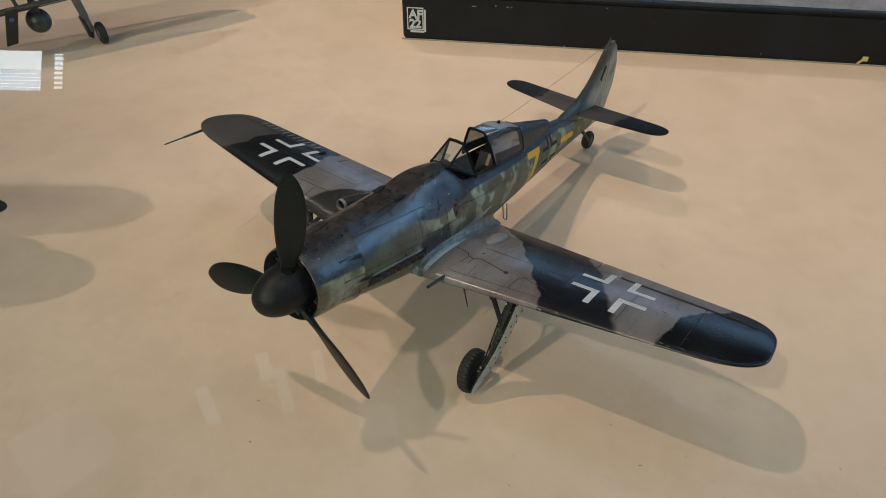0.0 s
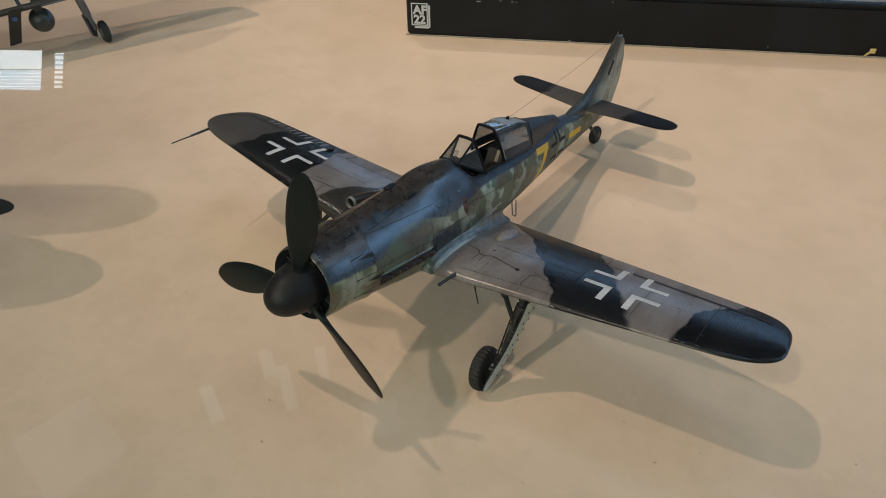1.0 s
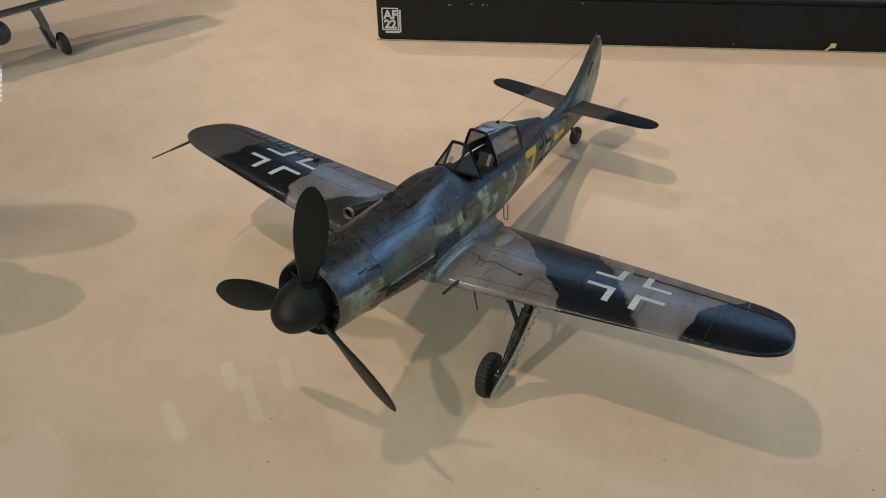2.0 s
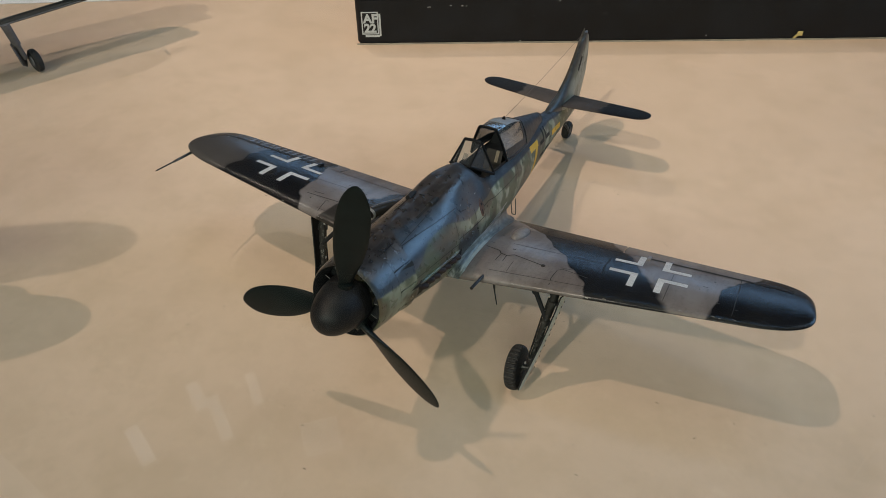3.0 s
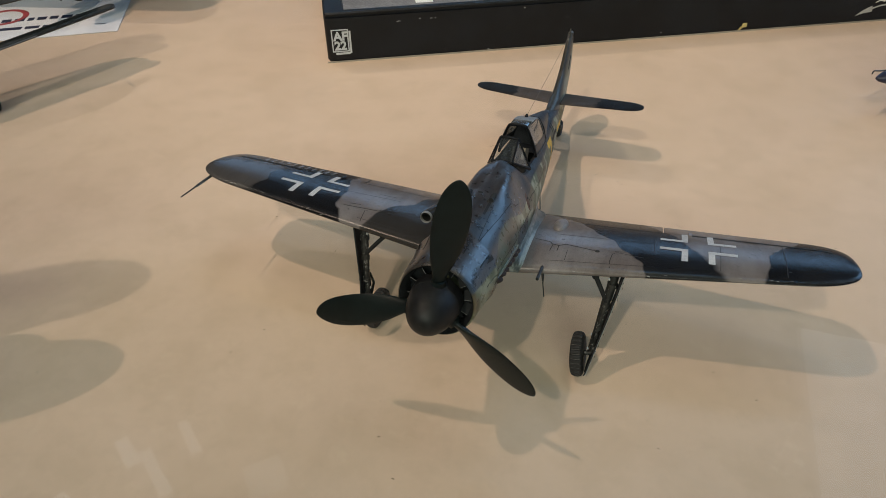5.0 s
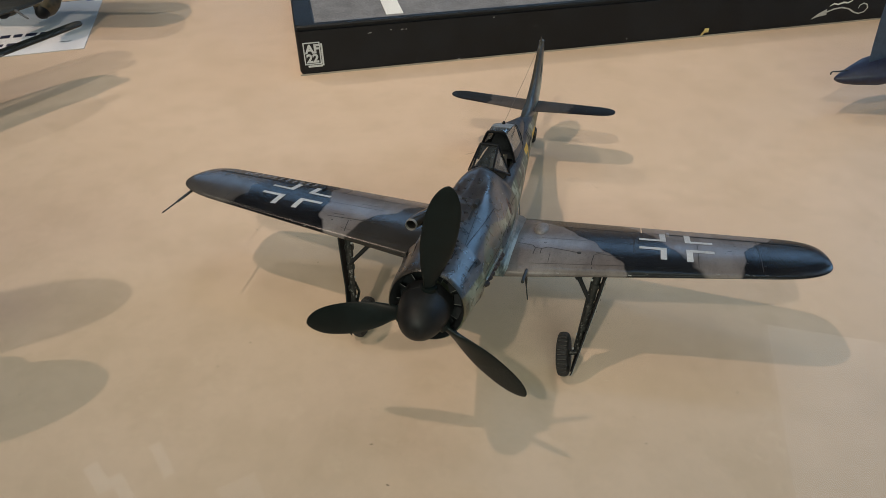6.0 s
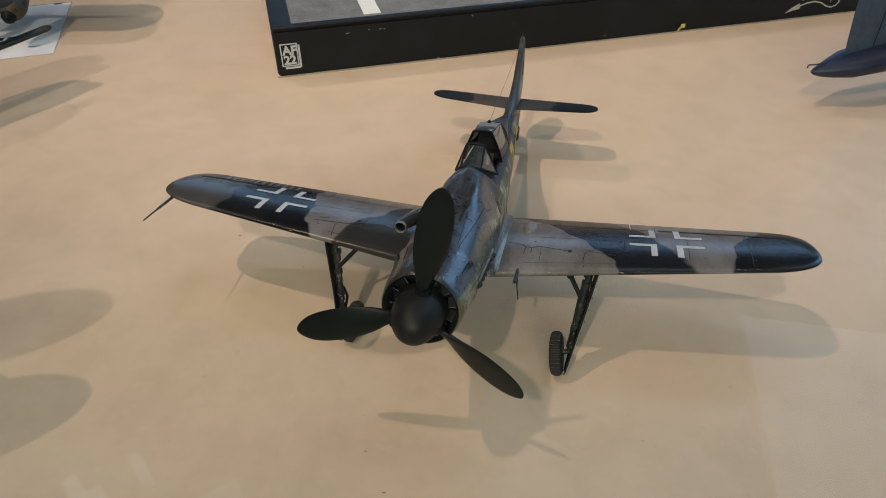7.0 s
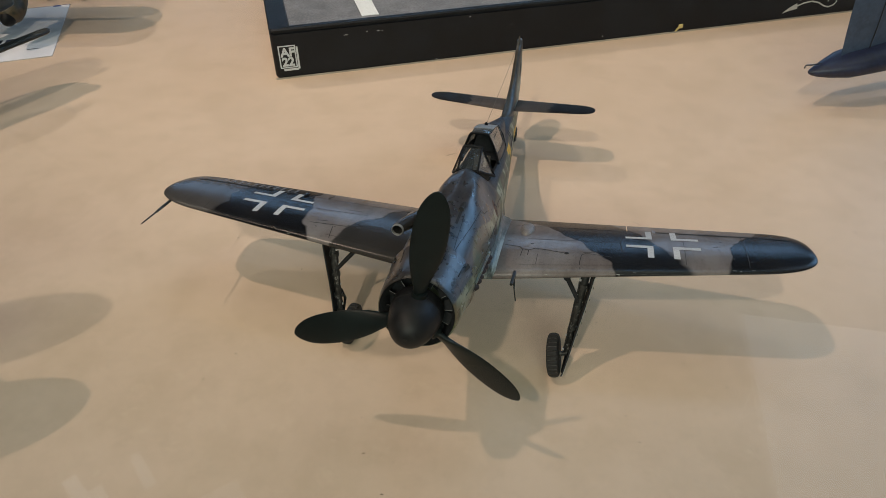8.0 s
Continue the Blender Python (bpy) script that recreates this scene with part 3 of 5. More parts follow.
# ---- aircraft paint ----
def ac_coords(n):
    """The model's own axes in millimetres: x to port, y aft, z up."""
    mp = n.add("ShaderNodeMapping")
    n.put(mp.inputs[0], n.coords())
    turn = Euler((radians(11), radians(0.7), 0))
    mp.inputs["Location"].default_value = -(turn.to_matrix() @ Vector((0, 0, 52.5)))
    mp.inputs["Rotation"].default_value = turn
    mp.inputs["Scale"].default_value = (1000, 1000, 1000)
    sep = n.add("ShaderNodeSeparateXYZ")
    n.put(sep.inputs[0], mp.outputs[0])
    return mp.outputs[0], sep.outputs[0], sep.outputs[1], sep.outputs[2]


def stretched(n, vec, sx, sy, sz, scale, detail=3):
    mp = n.add("ShaderNodeMapping")
    n.put(mp.inputs[0], vec)
    mp.inputs["Scale"].default_value = (sx, sy, sz)
    return n.noise(scale, detail, 0.6, mp.outputs[0])


def band(n, x, y, a, b, c, wob, soft=0.5):
    """1 where x lies beyond the curved border a + b (y - 65) + c (y - 65)^2."""
    d = n.math("SUBTRACT", y, 65.0)
    edge = n.math("ADD", n.math("MULTIPLY", d, b), n.math("MULTIPLY", n.math("MULTIPLY", d, d), c))
    v = n.math("ADD", n.math("SUBTRACT", x, edge), wob)
    return n.step(v, a, soft)


def worn(n, vec, colour, streak=(1, 0.15, 1), speck=0.0):
    """Grime at two scales over a colour."""
    broad = stretched(n, vec, *streak, 0.16, 4)
    fine = n.noise(1.6, 3, 0.6, vec)
    c = n.mix(n.step(broad, 0.47, 0.16), n.mix(0.28, colour, (0.02, 0.018, 0.016)), colour)
    c = n.mix(n.math("MULTIPLY", n.step(fine, 0.62, 0.12), speck), c, (0.25, 0.24, 0.23))
    return c, fine


def wing_paint():
    n = Nodes("wing_camouflage")
    vec, x, y, z = ac_coords(n)
    wob = n.math("MULTIPLY", n.math("SUBTRACT", n.noise(0.09, 2, 0.5, vec), 0.5), 9.0)
    grey = n.mix(n.step(n.noise(0.05, 2, 0.5, vec), 0.5, 0.12), (0.150, 0.127, 0.121), (0.195, 0.178, 0.177))
    dark = n.mix(n.step(n.noise(0.06, 2, 0.5, vec), 0.5, 0.12), (0.006, 0.006, 0.0075), (0.010, 0.0105, 0.013))
    tipgrey = (0.075, 0.067, 0.063)
    p1, p2, p3 = band(n, x, y, 38.5, -0.78, -0.006, wob), band(n, x, y, 64, -0.65, 0, wob, 1.2), band(n, x, y, 86, 0.35, 0.012, wob)
    s1, s2, s3 = band(n, x, y, -85.5, 0.1, 0, wob, 1.0), band(n, x, y, -55.5, -0.3, 0, wob, 0.6), band(n, x, y, -33.5, 0.5, 0, wob, 0.6)
    c = n.mix(s1, tipgrey, dark)
    c = n.mix(s2, c, grey)
    c = n.mix(s3, c, (0.034, 0.031, 0.029))
    c = n.mix(n.step(x, 0.0, 0.5), c, grey)
    c = n.mix(p1, c, dark)
    c = n.mix(p2, c, grey)
    c = n.mix(p3, c, dark)
    c, fine = worn(n, vec, c)
    pit = n.math("MULTIPLY", n.step(n.noise(0.9, 3, 0.6, vec), 0.60, 0.08), 0.25)
    c = n.mix(pit, c, n.mix(0.5, c, (0.01, 0.009, 0.008)))
    return n.done(c, n.math("ADD", n.math("MULTIPLY", n.noise(0.14, 3, 0.5, vec), 0.12), 0.17), 0, 0.25)


def steps(n, y, base, rises):
    """A height along y: base, then a smooth rise at each of (at, half width, rise)."""
    v = base
    for at, soft, rise in rises:
        v = n.math("ADD", n.math("MULTIPLY", n.step(y, at, soft), rise), v)
    return v


def fuselage_paint(name="fuselage_camouflage", fin=False):
    n = Nodes(name)
    vec, x, y, z = ac_coords(n)
    wob = n.math("MULTIPLY", n.math("SUBTRACT", n.noise(0.07, 2, 0.5, vec), 0.5), 7.0)
    aft = n.step(y, 64.0, 8.0)
    pale = n.mix(n.step(n.noise(0.13, 3, 0.5, vec), 0.5, 0.15), (0.28, 0.295, 0.20), (0.43, 0.44, 0.325))
    blot = n.noise(0.125, 2, 0.45, vec)
    blot2 = n.noise(0.11, 2, 0.45, stretched_vec(n, vec, 31.0))
    side = n.mix(n.math("MULTIPLY", n.step(blot, 0.475, 0.05), 0.88), pale, (0.070, 0.092, 0.044))
    side = n.mix(n.math("MULTIPLY", n.step(blot2, 0.51, 0.05), 0.85), side, (0.095, 0.070, 0.042))
    # bluer, brighter slate ahead of the cockpit carries the daylight sheen in its colour
    slate_and_sheen = n.mix(n.step(n.noise(0.22, 4, 0.6, vec), 0.5, 0.14), (0.024, 0.036, 0.053), (0.043, 0.062, 0.090))
    slate_and_sheen = n.mix(aft, slate_and_sheen, n.mix(n.step(n.noise(0.2, 4, 0.6, vec), 0.5, 0.14), (0.009, 0.011, 0.015), (0.019, 0.022, 0.029)))
    umber = n.mix(n.step(n.noise(0.25, 4, 0.6, vec), 0.5, 0.14), (0.020, 0.016, 0.014), (0.046, 0.036, 0.031))
    brown_edge = steps(n, y, 5.6, ((18.0, 4.0, 5.4), (40.0, 6.0, -1.4), (50.0, 5.0, 1.2), (62.0, 4.0, 5.0)))
    # umber leans to starboard, leaving port slate where the blue sheen falls
    patch = n.math("ADD", n.math("SUBTRACT", n.math("SUBTRACT", z, n.math("MULTIPLY", x, 0.3)), brown_edge), n.math("MULTIPLY", n.math("SUBTRACT", n.noise(0.09, 3, 0.5, vec), 0.5), 9.0))
    top = n.mix(n.step(patch, 0.0, 0.9), slate_and_sheen, umber)
    dust = n.math("MULTIPLY", n.step(stretched(n, vec, 1.0, 0.35, 1.0, 0.9, 4), 0.60, 0.08), 0.20)
    top = n.mix(dust, top, (0.15, 0.145, 0.14))
    if fin:
        side = n.mix(n.math("MULTIPLY", n.step(blot, 0.52, 0.08), 0.7), (0.30, 0.33, 0.27), (0.10, 0.12, 0.07))
        back = n.math("MULTIPLY", n.math("MAXIMUM", n.math("SUBTRACT", z, 6.0), 0.0), 1.12)
        v = n.math("ADD", n.math("SUBTRACT", n.math("SUBTRACT", y, 160.0), back), n.math("MULTIPLY", wob, 0.4))
        c = n.mix(n.math("MULTIPLY", n.math("SUBTRACT", 1.0, n.step(v, 7.5, 3.5)), 0.92), side, top)
    else:
        edge = steps(n, y, 3.9, ((25.0, 6.0, 4.0), (46.0, 9.0, -3.7), (64.0, 9.0, 2.0), (90.0, 14.0, -0.9), (132.0, 14.0, 1.3), (152.0, 6.0, -1.1)))
        v = n.math("SUBTRACT", n.math("ADD", z, n.math("MULTIPLY", wob, 0.12)), edge)
        c = n.mix(n.step(v, 0.0, 0.35), side, top)
        soot_top = n.math("SUBTRACT", n.math("ADD", n.math("MULTIPLY", n.noise(0.2, 2, 0.5, vec), 2.4), n.math("MULTIPLY", n.math("SUBTRACT", y, 43.0), 0.05)), 0.7)
        soot = n.math("MULTIPLY", n.step(y, 43.6, 0.4), n.math("SUBTRACT", 1.0, n.step(n.math("ADD", y, n.math("MULTIPLY", wob, 0.5)), 59.0, 3.0)))
        soot = n.math("MULTIPLY", soot, n.math("SUBTRACT", 1.0, n.step(n.math("SUBTRACT", z, soot_top), 0.0, 0.7)))
        c = n.mix(n.math("MULTIPLY", soot, 0.95), c, (0.010, 0.011, 0.014))
    c, fine = worn(n, vec, c, (1, 0.3, 1), 0.06)
    sheen = n.math("MULTIPLY", n.step(n.noise(0.5, 3, 0.5, vec), 0.5, 0.3), 0.10)
    return n.done(c, n.math("ADD", sheen, 0.34 if fin else n.math("ADD", n.math("MULTIPLY", aft, 0.12), 0.25)), 0, 0.4 if fin else n.math("SUBTRACT", 0.85, n.math("MULTIPLY", aft, 0.5)))


def tail_paint():
    n = Nodes("tailplane_camouflage")
    vec, x, y, z = ac_coords(n)
    wob = n.math("MULTIPLY", n.math("SUBTRACT", n.noise(0.12, 2, 0.5, vec), 0.5), 10.0)
    v = n.math("ADD", x, wob)
    c = n.mix(n.step(v, -20.0, 0.8), (0.014, 0.0135, 0.014), (0.080, 0.068, 0.062))
    c = n.mix(n.step(v, 0.0, 0.5), c, (0.052, 0.045, 0.042))
    c = n.mix(n.step(v, 19.0, 0.8), c, (0.006, 0.006, 0.007))
    c, fine = worn(n, vec, c)
    return n.done(c, 0.65, 0, 0.10)


wing_camo, fus_camo, fin_camo, tail_camo = wing_paint(), fuselage_paint(), fuselage_paint("fin_camouflage", True), tail_paint()
line_mat = plain("wash_and_recess_black", (0.012, 0.011, 0.010), 0.8, grain=900, vary=0.2, bump=0)
yellow = plain("yellow_marking", (0.80, 0.45, 0.025), 0.5, grain=1500, vary=0.12)
black_mark = plain("black_marking", (0.008, 0.008, 0.009), 0.6, grain=1500, vary=0.2, spec=0.25)
crest_red = plain("crest_brown", (0.10, 0.042, 0.022), 0.5, grain=2500, vary=0.5)


def fillet_paint():
    """Worn blue-grey with long pale scuffs along the root."""
    n = Nodes("wing_root_blue_grey")
    vec, x, y, z = ac_coords(n)
    streak = stretched(n, vec, 1.0, 0.05, 0.6, 0.75, 2)
    cloud = n.noise(0.35, 3, 0.55, vec)
    c = n.mix(n.step(cloud, 0.5, 0.15), (0.10, 0.12, 0.12), (0.20, 0.22, 0.21))
    fade = n.math("SUBTRACT", 1.0, n.step(y, 72.0, 12.0))
    c = n.mix(fade, n.mix(n.step(cloud, 0.5, 0.15), (0.085, 0.08, 0.072), (0.14, 0.13, 0.118)), c)
    c = n.mix(n.math("MULTIPLY", n.step(streak, 0.55, 0.10), fade), c, (0.34, 0.38, 0.39))
    c = n.mix(n.math("MULTIPLY", n.math("SUBTRACT", 1.0, n.step(streak, 0.38, 0.07)), 0.7), c, (0.03, 0.032, 0.035))
    return n.done(c, 0.4)


fillet_mat = fillet_paint()
bulge_grey = plain("bulge_pale_grey", (0.165, 0.15, 0.145), 0.45, grain=900, vary=0.25)
chip_mat = plain("bare_metal", (0.55, 0.56, 0.57), 0.35, 0.7, grain=1500, vary=0.1)
strut_pale = plain("worn_rim", (0.19, 0.19, 0.185), 0.45, grain=1200, vary=0.3)
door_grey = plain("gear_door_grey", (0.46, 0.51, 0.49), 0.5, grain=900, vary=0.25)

# ---- the fighter ----
plane = empty("model_fighter", PLANE_AT, "grey and green camouflaged model propeller fighter with yellow seven", "model aircraft")

ys = span(8.5, 200.5, 1.5)
bm = loft([[fus_point(y, a) for a in range(0, 360, 5)] for y in ys])
cut = [f for f in bm.faces if 69 < f.calc_center_median().y < 110 and f.calc_center_median().z > 6.5 and abs(f.calc_center_median().x) < 5.8]
bmesh.ops.delete(bm, geom=cut, context="FACES")
fuselage = part("fuselage", bm, fus_camo, plane, m=AC)

# scribed lines of the fuselage
bm = bmesh.new()


def hoop(y, a0, a1, w=0.16):
    rows = [(bm.verts.new(fus_point(y - w / 2, a, 0.05)), bm.verts.new(fus_point(y + w / 2, a, 0.05))) for a in span(a0, a1, 5)]
    for p, q in zip(rows, rows[1:]):
        bm.faces.new((p[0], p[1], q[1], q[0]))


def long_line(a0, y0, a1, y1, w=0.16):
    rows = []
    for t in span(0, 1, 0.05):
        y, a = y0 + (y1 - y0) * t, a0 + (a1 - a0) * t
        da = math.degrees(w / 2 / 12)
        rows.append((bm.verts.new(fus_point(y, a - da, 0.05)), bm.verts.new(fus_point(y, a + da, 0.05))))
    for p, q in zip(rows, rows[1:]):
        bm.faces.new((p[0], p[1], q[1], q[0]))


for y, a0, a1 in ((17.3, -60, 240), (11.8, 58, 122), (43.5, -12, 34), (43.5, 146, 192), (64, -30, 35), (64, 145, 210), (98, -50, 40), (112, 130, 230), (153, -80, 20)):
    hoop(y, a0, a1)
for row in ((66, 13, 66, 18.6), (114, 13, 114, 18.6), (1, 4, -8, 12), (179, 4, 188, 12), (8, 18, 6, 43), (172, 18, 174, 43), (24, 64, 20, 98), (156, 64, 160, 98), (60, 18, 66, 38), (120, 18, 114, 38), (12, 43.5, 14, 64)):
    long_line(*row)
for flip in (False, True):
    for pts, w in (([(18.4, 58.3), (34.1, 50.6), (47.2, 45.8)], 0.22), ([(46.3, 73.5), (47.1, 56.9), (48.1, 39.4), (52.2, 36.5)], 0.20), ([(57.2, 31.8), (57.5, 3.6), (59.1, -5.9)], 0.2)):
        for (y0, a0), (y1, a1) in zip(pts, pts[1:]):
            ends = (180 - a0, 180 - a1) if flip else (a0, a1)
            rows = []
            for t in span(0, 1, 0.1):
                p = fus_point(y0 + (y1 - y0) * t, ends[0] + (ends[1] - ends[0]) * t, 0.05)
                d = (fus_point(y1, ends[1], 0.05) - fus_point(y0, ends[0], 0.05)).normalized()
                across = d.cross((p - Vector((0, p.y, -1))).normalized()) * w / 2
                rows.append((bm.verts.new(p + across), bm.verts.new(p - across)))
            for p, q in zip(rows, rows[1:]):
                bm.faces.new((p[0], p[1], q[1], q[0]))
tagged(part("panel_lines", bm, line_mat, fuselage, m=AC), kind="stuff")

# rivets and small stencils on the port side
bm = bmesh.new()
for k in range(9):
    ribbon(bm, fus_side, [(80 + 1.9 * k, -6.5 - 0.35 * k), (80.35 + 1.9 * k, -6.5 - 0.35 * k)], 0.35)
for y, z in ((20, -7), (24, -5), (30, -8), (66, 3), (70, 1), (95, 2), (104, 4)):
    ribbon(bm, fus_side, [(y, z), (y + 0.5, z)], 0.4)
tagged(part("rivets", bm, line_mat, fuselage, m=AC), kind="stuff")
bm = bmesh.new()
for y, z, w in ((53.5, 9.6, 1.0), (55.2, 9.2, 0.4), (60.5, 8.8, 1.6), (70.5, 6.9, 0.5), (75, 5.0, 1.1), (100, 3.0, 0.9)):
    ribbon(bm, fus_side, [(y, z), (y + w * 0.7, z)], 0.2)
ribbon(bm, fus_side, [(49.8, 9.8), (50.6, 10.2), (51.2, 9.8), (50.9, 9.3), (50.1, 9.0)], 0.16)
tagged(part("stencils", bm, dull_white, fuselage, "small worn white stencil marks", m=AC), kind="stuff")

# markings on the port and starboard side
for side in (1, -1):
    def skin(y, z, off, s=side):
        return fus_side(y, z, off, s)

    bm = ribbon(bmesh.new(), skin, [(115.4, 4.75), (126.0, 4.35)], 2.3, 0.10)
    ribbon(bm, skin, [(124.3, 4.6), (117.0, -8.2)], 2.9, 0.08)
    part("numeral", bm, yellow, fuselage, "yellow painted numeral seven", m=AC)
    part("bar_marking", ribbon(bmesh.new(), skin, [(147.2, 1.7), (160.4, 1.4)], 2.3, 0.09), yellow, fuselage, "yellow painted bar", m=AC)
    for sy, sz in ((1, 1), (1, -1), (-1, 1), (-1, -1)):
        cy, cz, a, h = 135.9, 0.6, 1.6, 2.4 if sz > 0 else 2.7
        bm = ribbon(bmesh.new(), skin, [(cy + sy * a, cz + sz * 6.6), (cy + sy * a, cz + sz * (h - 0.7))], 1.4, 0.08)
        ribbon(bm, skin, [(cy + sy * a, cz + sz * h), (cy + sy * 7.2, cz + sz * h)], 1.4, 0.10)
        part("cross_marking", bm, black_mark, fuselage, "black angled cross outline", m=AC)
    part("bar_marking", ribbon(bmesh.new(), skin, [(144.6, 0.9), (145.5, 0.9)], 0.9, 0.08), black_mark, fuselage, m=AC)
bm = dome(bmesh.new(), fus_side, 62.6, 3.9, 1.5, 2.9, 0.12, 3, 16)
part("crest", bm, crest_red, fuselage, "small reddish brown oval crest", m=AC)
bm = ribbon(bmesh.new(), fus_side, [(62.0, 5.0), (63.2, 5.0)], 0.7, 0.2)
ribbon(bm, fus_side, [(62.4, 3.4), (62.4, 2.0)], 0.6, 0.2)
part("crest_figure", bm, black_mark, fuselage, m=AC)

# wing root fillets
for side in (1, -1):
    rows = []
    for y in span(42.4, 93.4, 1.0):
        le, te = wing_edge(12)
        zt = wing_z(12, min(max((y - le) / (te - le), 0), 1)) if y < te else wing_z(12, 1) - 0.05 * (y - te)
        k = min(1, (y - 39.4) / 5) * (1 if y < 87 else max(0.03, math.sqrt(max(0, 1 - ((y - 87) / 6.4) ** 2))))
        reach = (2.1 + 1.0 * max(0, (y - 66) / 25)) * k
        a = fus_side(y, zt + 2.6 * k + 1.6 * max(0, (y - 70) / 25) * k, 0.05)
        b = Vector((curve_at(FUS, y)[0] + reach, y, (wing_point(curve_at(FUS, y)[0] + reach, y, 0.08).z if y < te - 1 else zt + 0.05)))
        ring = []
        for t in span(0, 1, 0.2):
            corner = Vector((a.x + 0.2, y, b.z + 0.2))
            p = a * (1 - t) ** 2 + corner * 2 * t * (1 - t) + b * t * t
            ring.append((side * p.x, p.y, p.z))
        ring += [(side * b.x, y, b.z - 0.6), (side * (a.x - 3), y, b.z - 0.8), (side * (a.x - 3), y, a.z)]
        rows.append(ring)
    part("wing_fillet", loft(rows), fillet_mat, fuselage, "worn pale blue-grey wing root fairing", m=AC)
bm = bmesh.new()
for k, (z0, z1) in enumerate(((-5.0, -2.4), (-5.9, -3.3), (-6.9, -4.4), (-7.6, -5.6))):
    ribbon(bm, fus_side, [(56 + 4 * k, z0 - 0.6), (86 - 3 * k, z1 - 1.4)], 0.5 + 0.1 * (k % 2), 0.1)
part("scuffs", bm, chip_mat, fuselage, "pale worn scuffs along the wing root", m=AC)

# wings with flaps, ailerons, crosses and lines
CROSS = {1: (64.8, 67.3), -1: (-68.3, 66.2)}
WING_LINES = {
    1: [([(14.8, 59.2), (19.8, 58.2), (20.7, 56.7), (22.9, 56.2), (24.9, 57.7), (35.0, 55.5)], 0.34), ([(20.9, 56.3), (20.7, 52.2)], 0.24), ([(22.9, 56.2), (22.9, 52.8)], 0.24), ([(21.8, 65.2), (38.4, 65.6), (51.7, 65.7)], 0.26), ([(32.8, 68.0), (37.2, 67.8)], 0.22), ([(52.0, 70.2), (51.7, 65.7), (52.0, 59.0)], 0.2), ([(39.7, 47.8), (39.3, 50.6), (39.7, 55.0), (41.1, 56.2), (49.1, 54.8)], 0.24), ([(40.2, 56.7), (43.7, 57.1)], 0.22), ([(71.1, 53.2), (71.4, 69.6)], 0.2), ([(89.9, 76.7), (89.3, 54.0)], 0.22), ([(20.8, 47.4), (49.3, 50.6)], 0.14), ([(54.5, 79.5), (54.3, 86.0)], 0.2), ([(26.0, 48.5), (26.0, 54.0)], 0.14)],
    -1: [([(-72.0, 65.0), (-54.4, 65.6), (-35.1, 67.3)], 0.24), ([(-44.2, 69.4), (-38.1, 70.1)], 0.26), ([(-49.8, 56.5), (-46.3, 57.1)], 0.34), ([(-51.5, 54.4), (-38.8, 55.6), (-38.3, 56.9)], 0.32), ([(-38.8, 55.6), (-35.1, 57.5), (-24.0, 58.0)], 0.24), ([(-43.3, 54.0), (-42.4, 47.7)], 0.22), ([(-89.5, 52.1), (-89.5, 71.1)], 0.22), ([(-44.1, 49.1), (-20.8, 47.4)], 0.14), ([(-54.3, 79.5), (-54.3, 86.0)], 0.2)]}
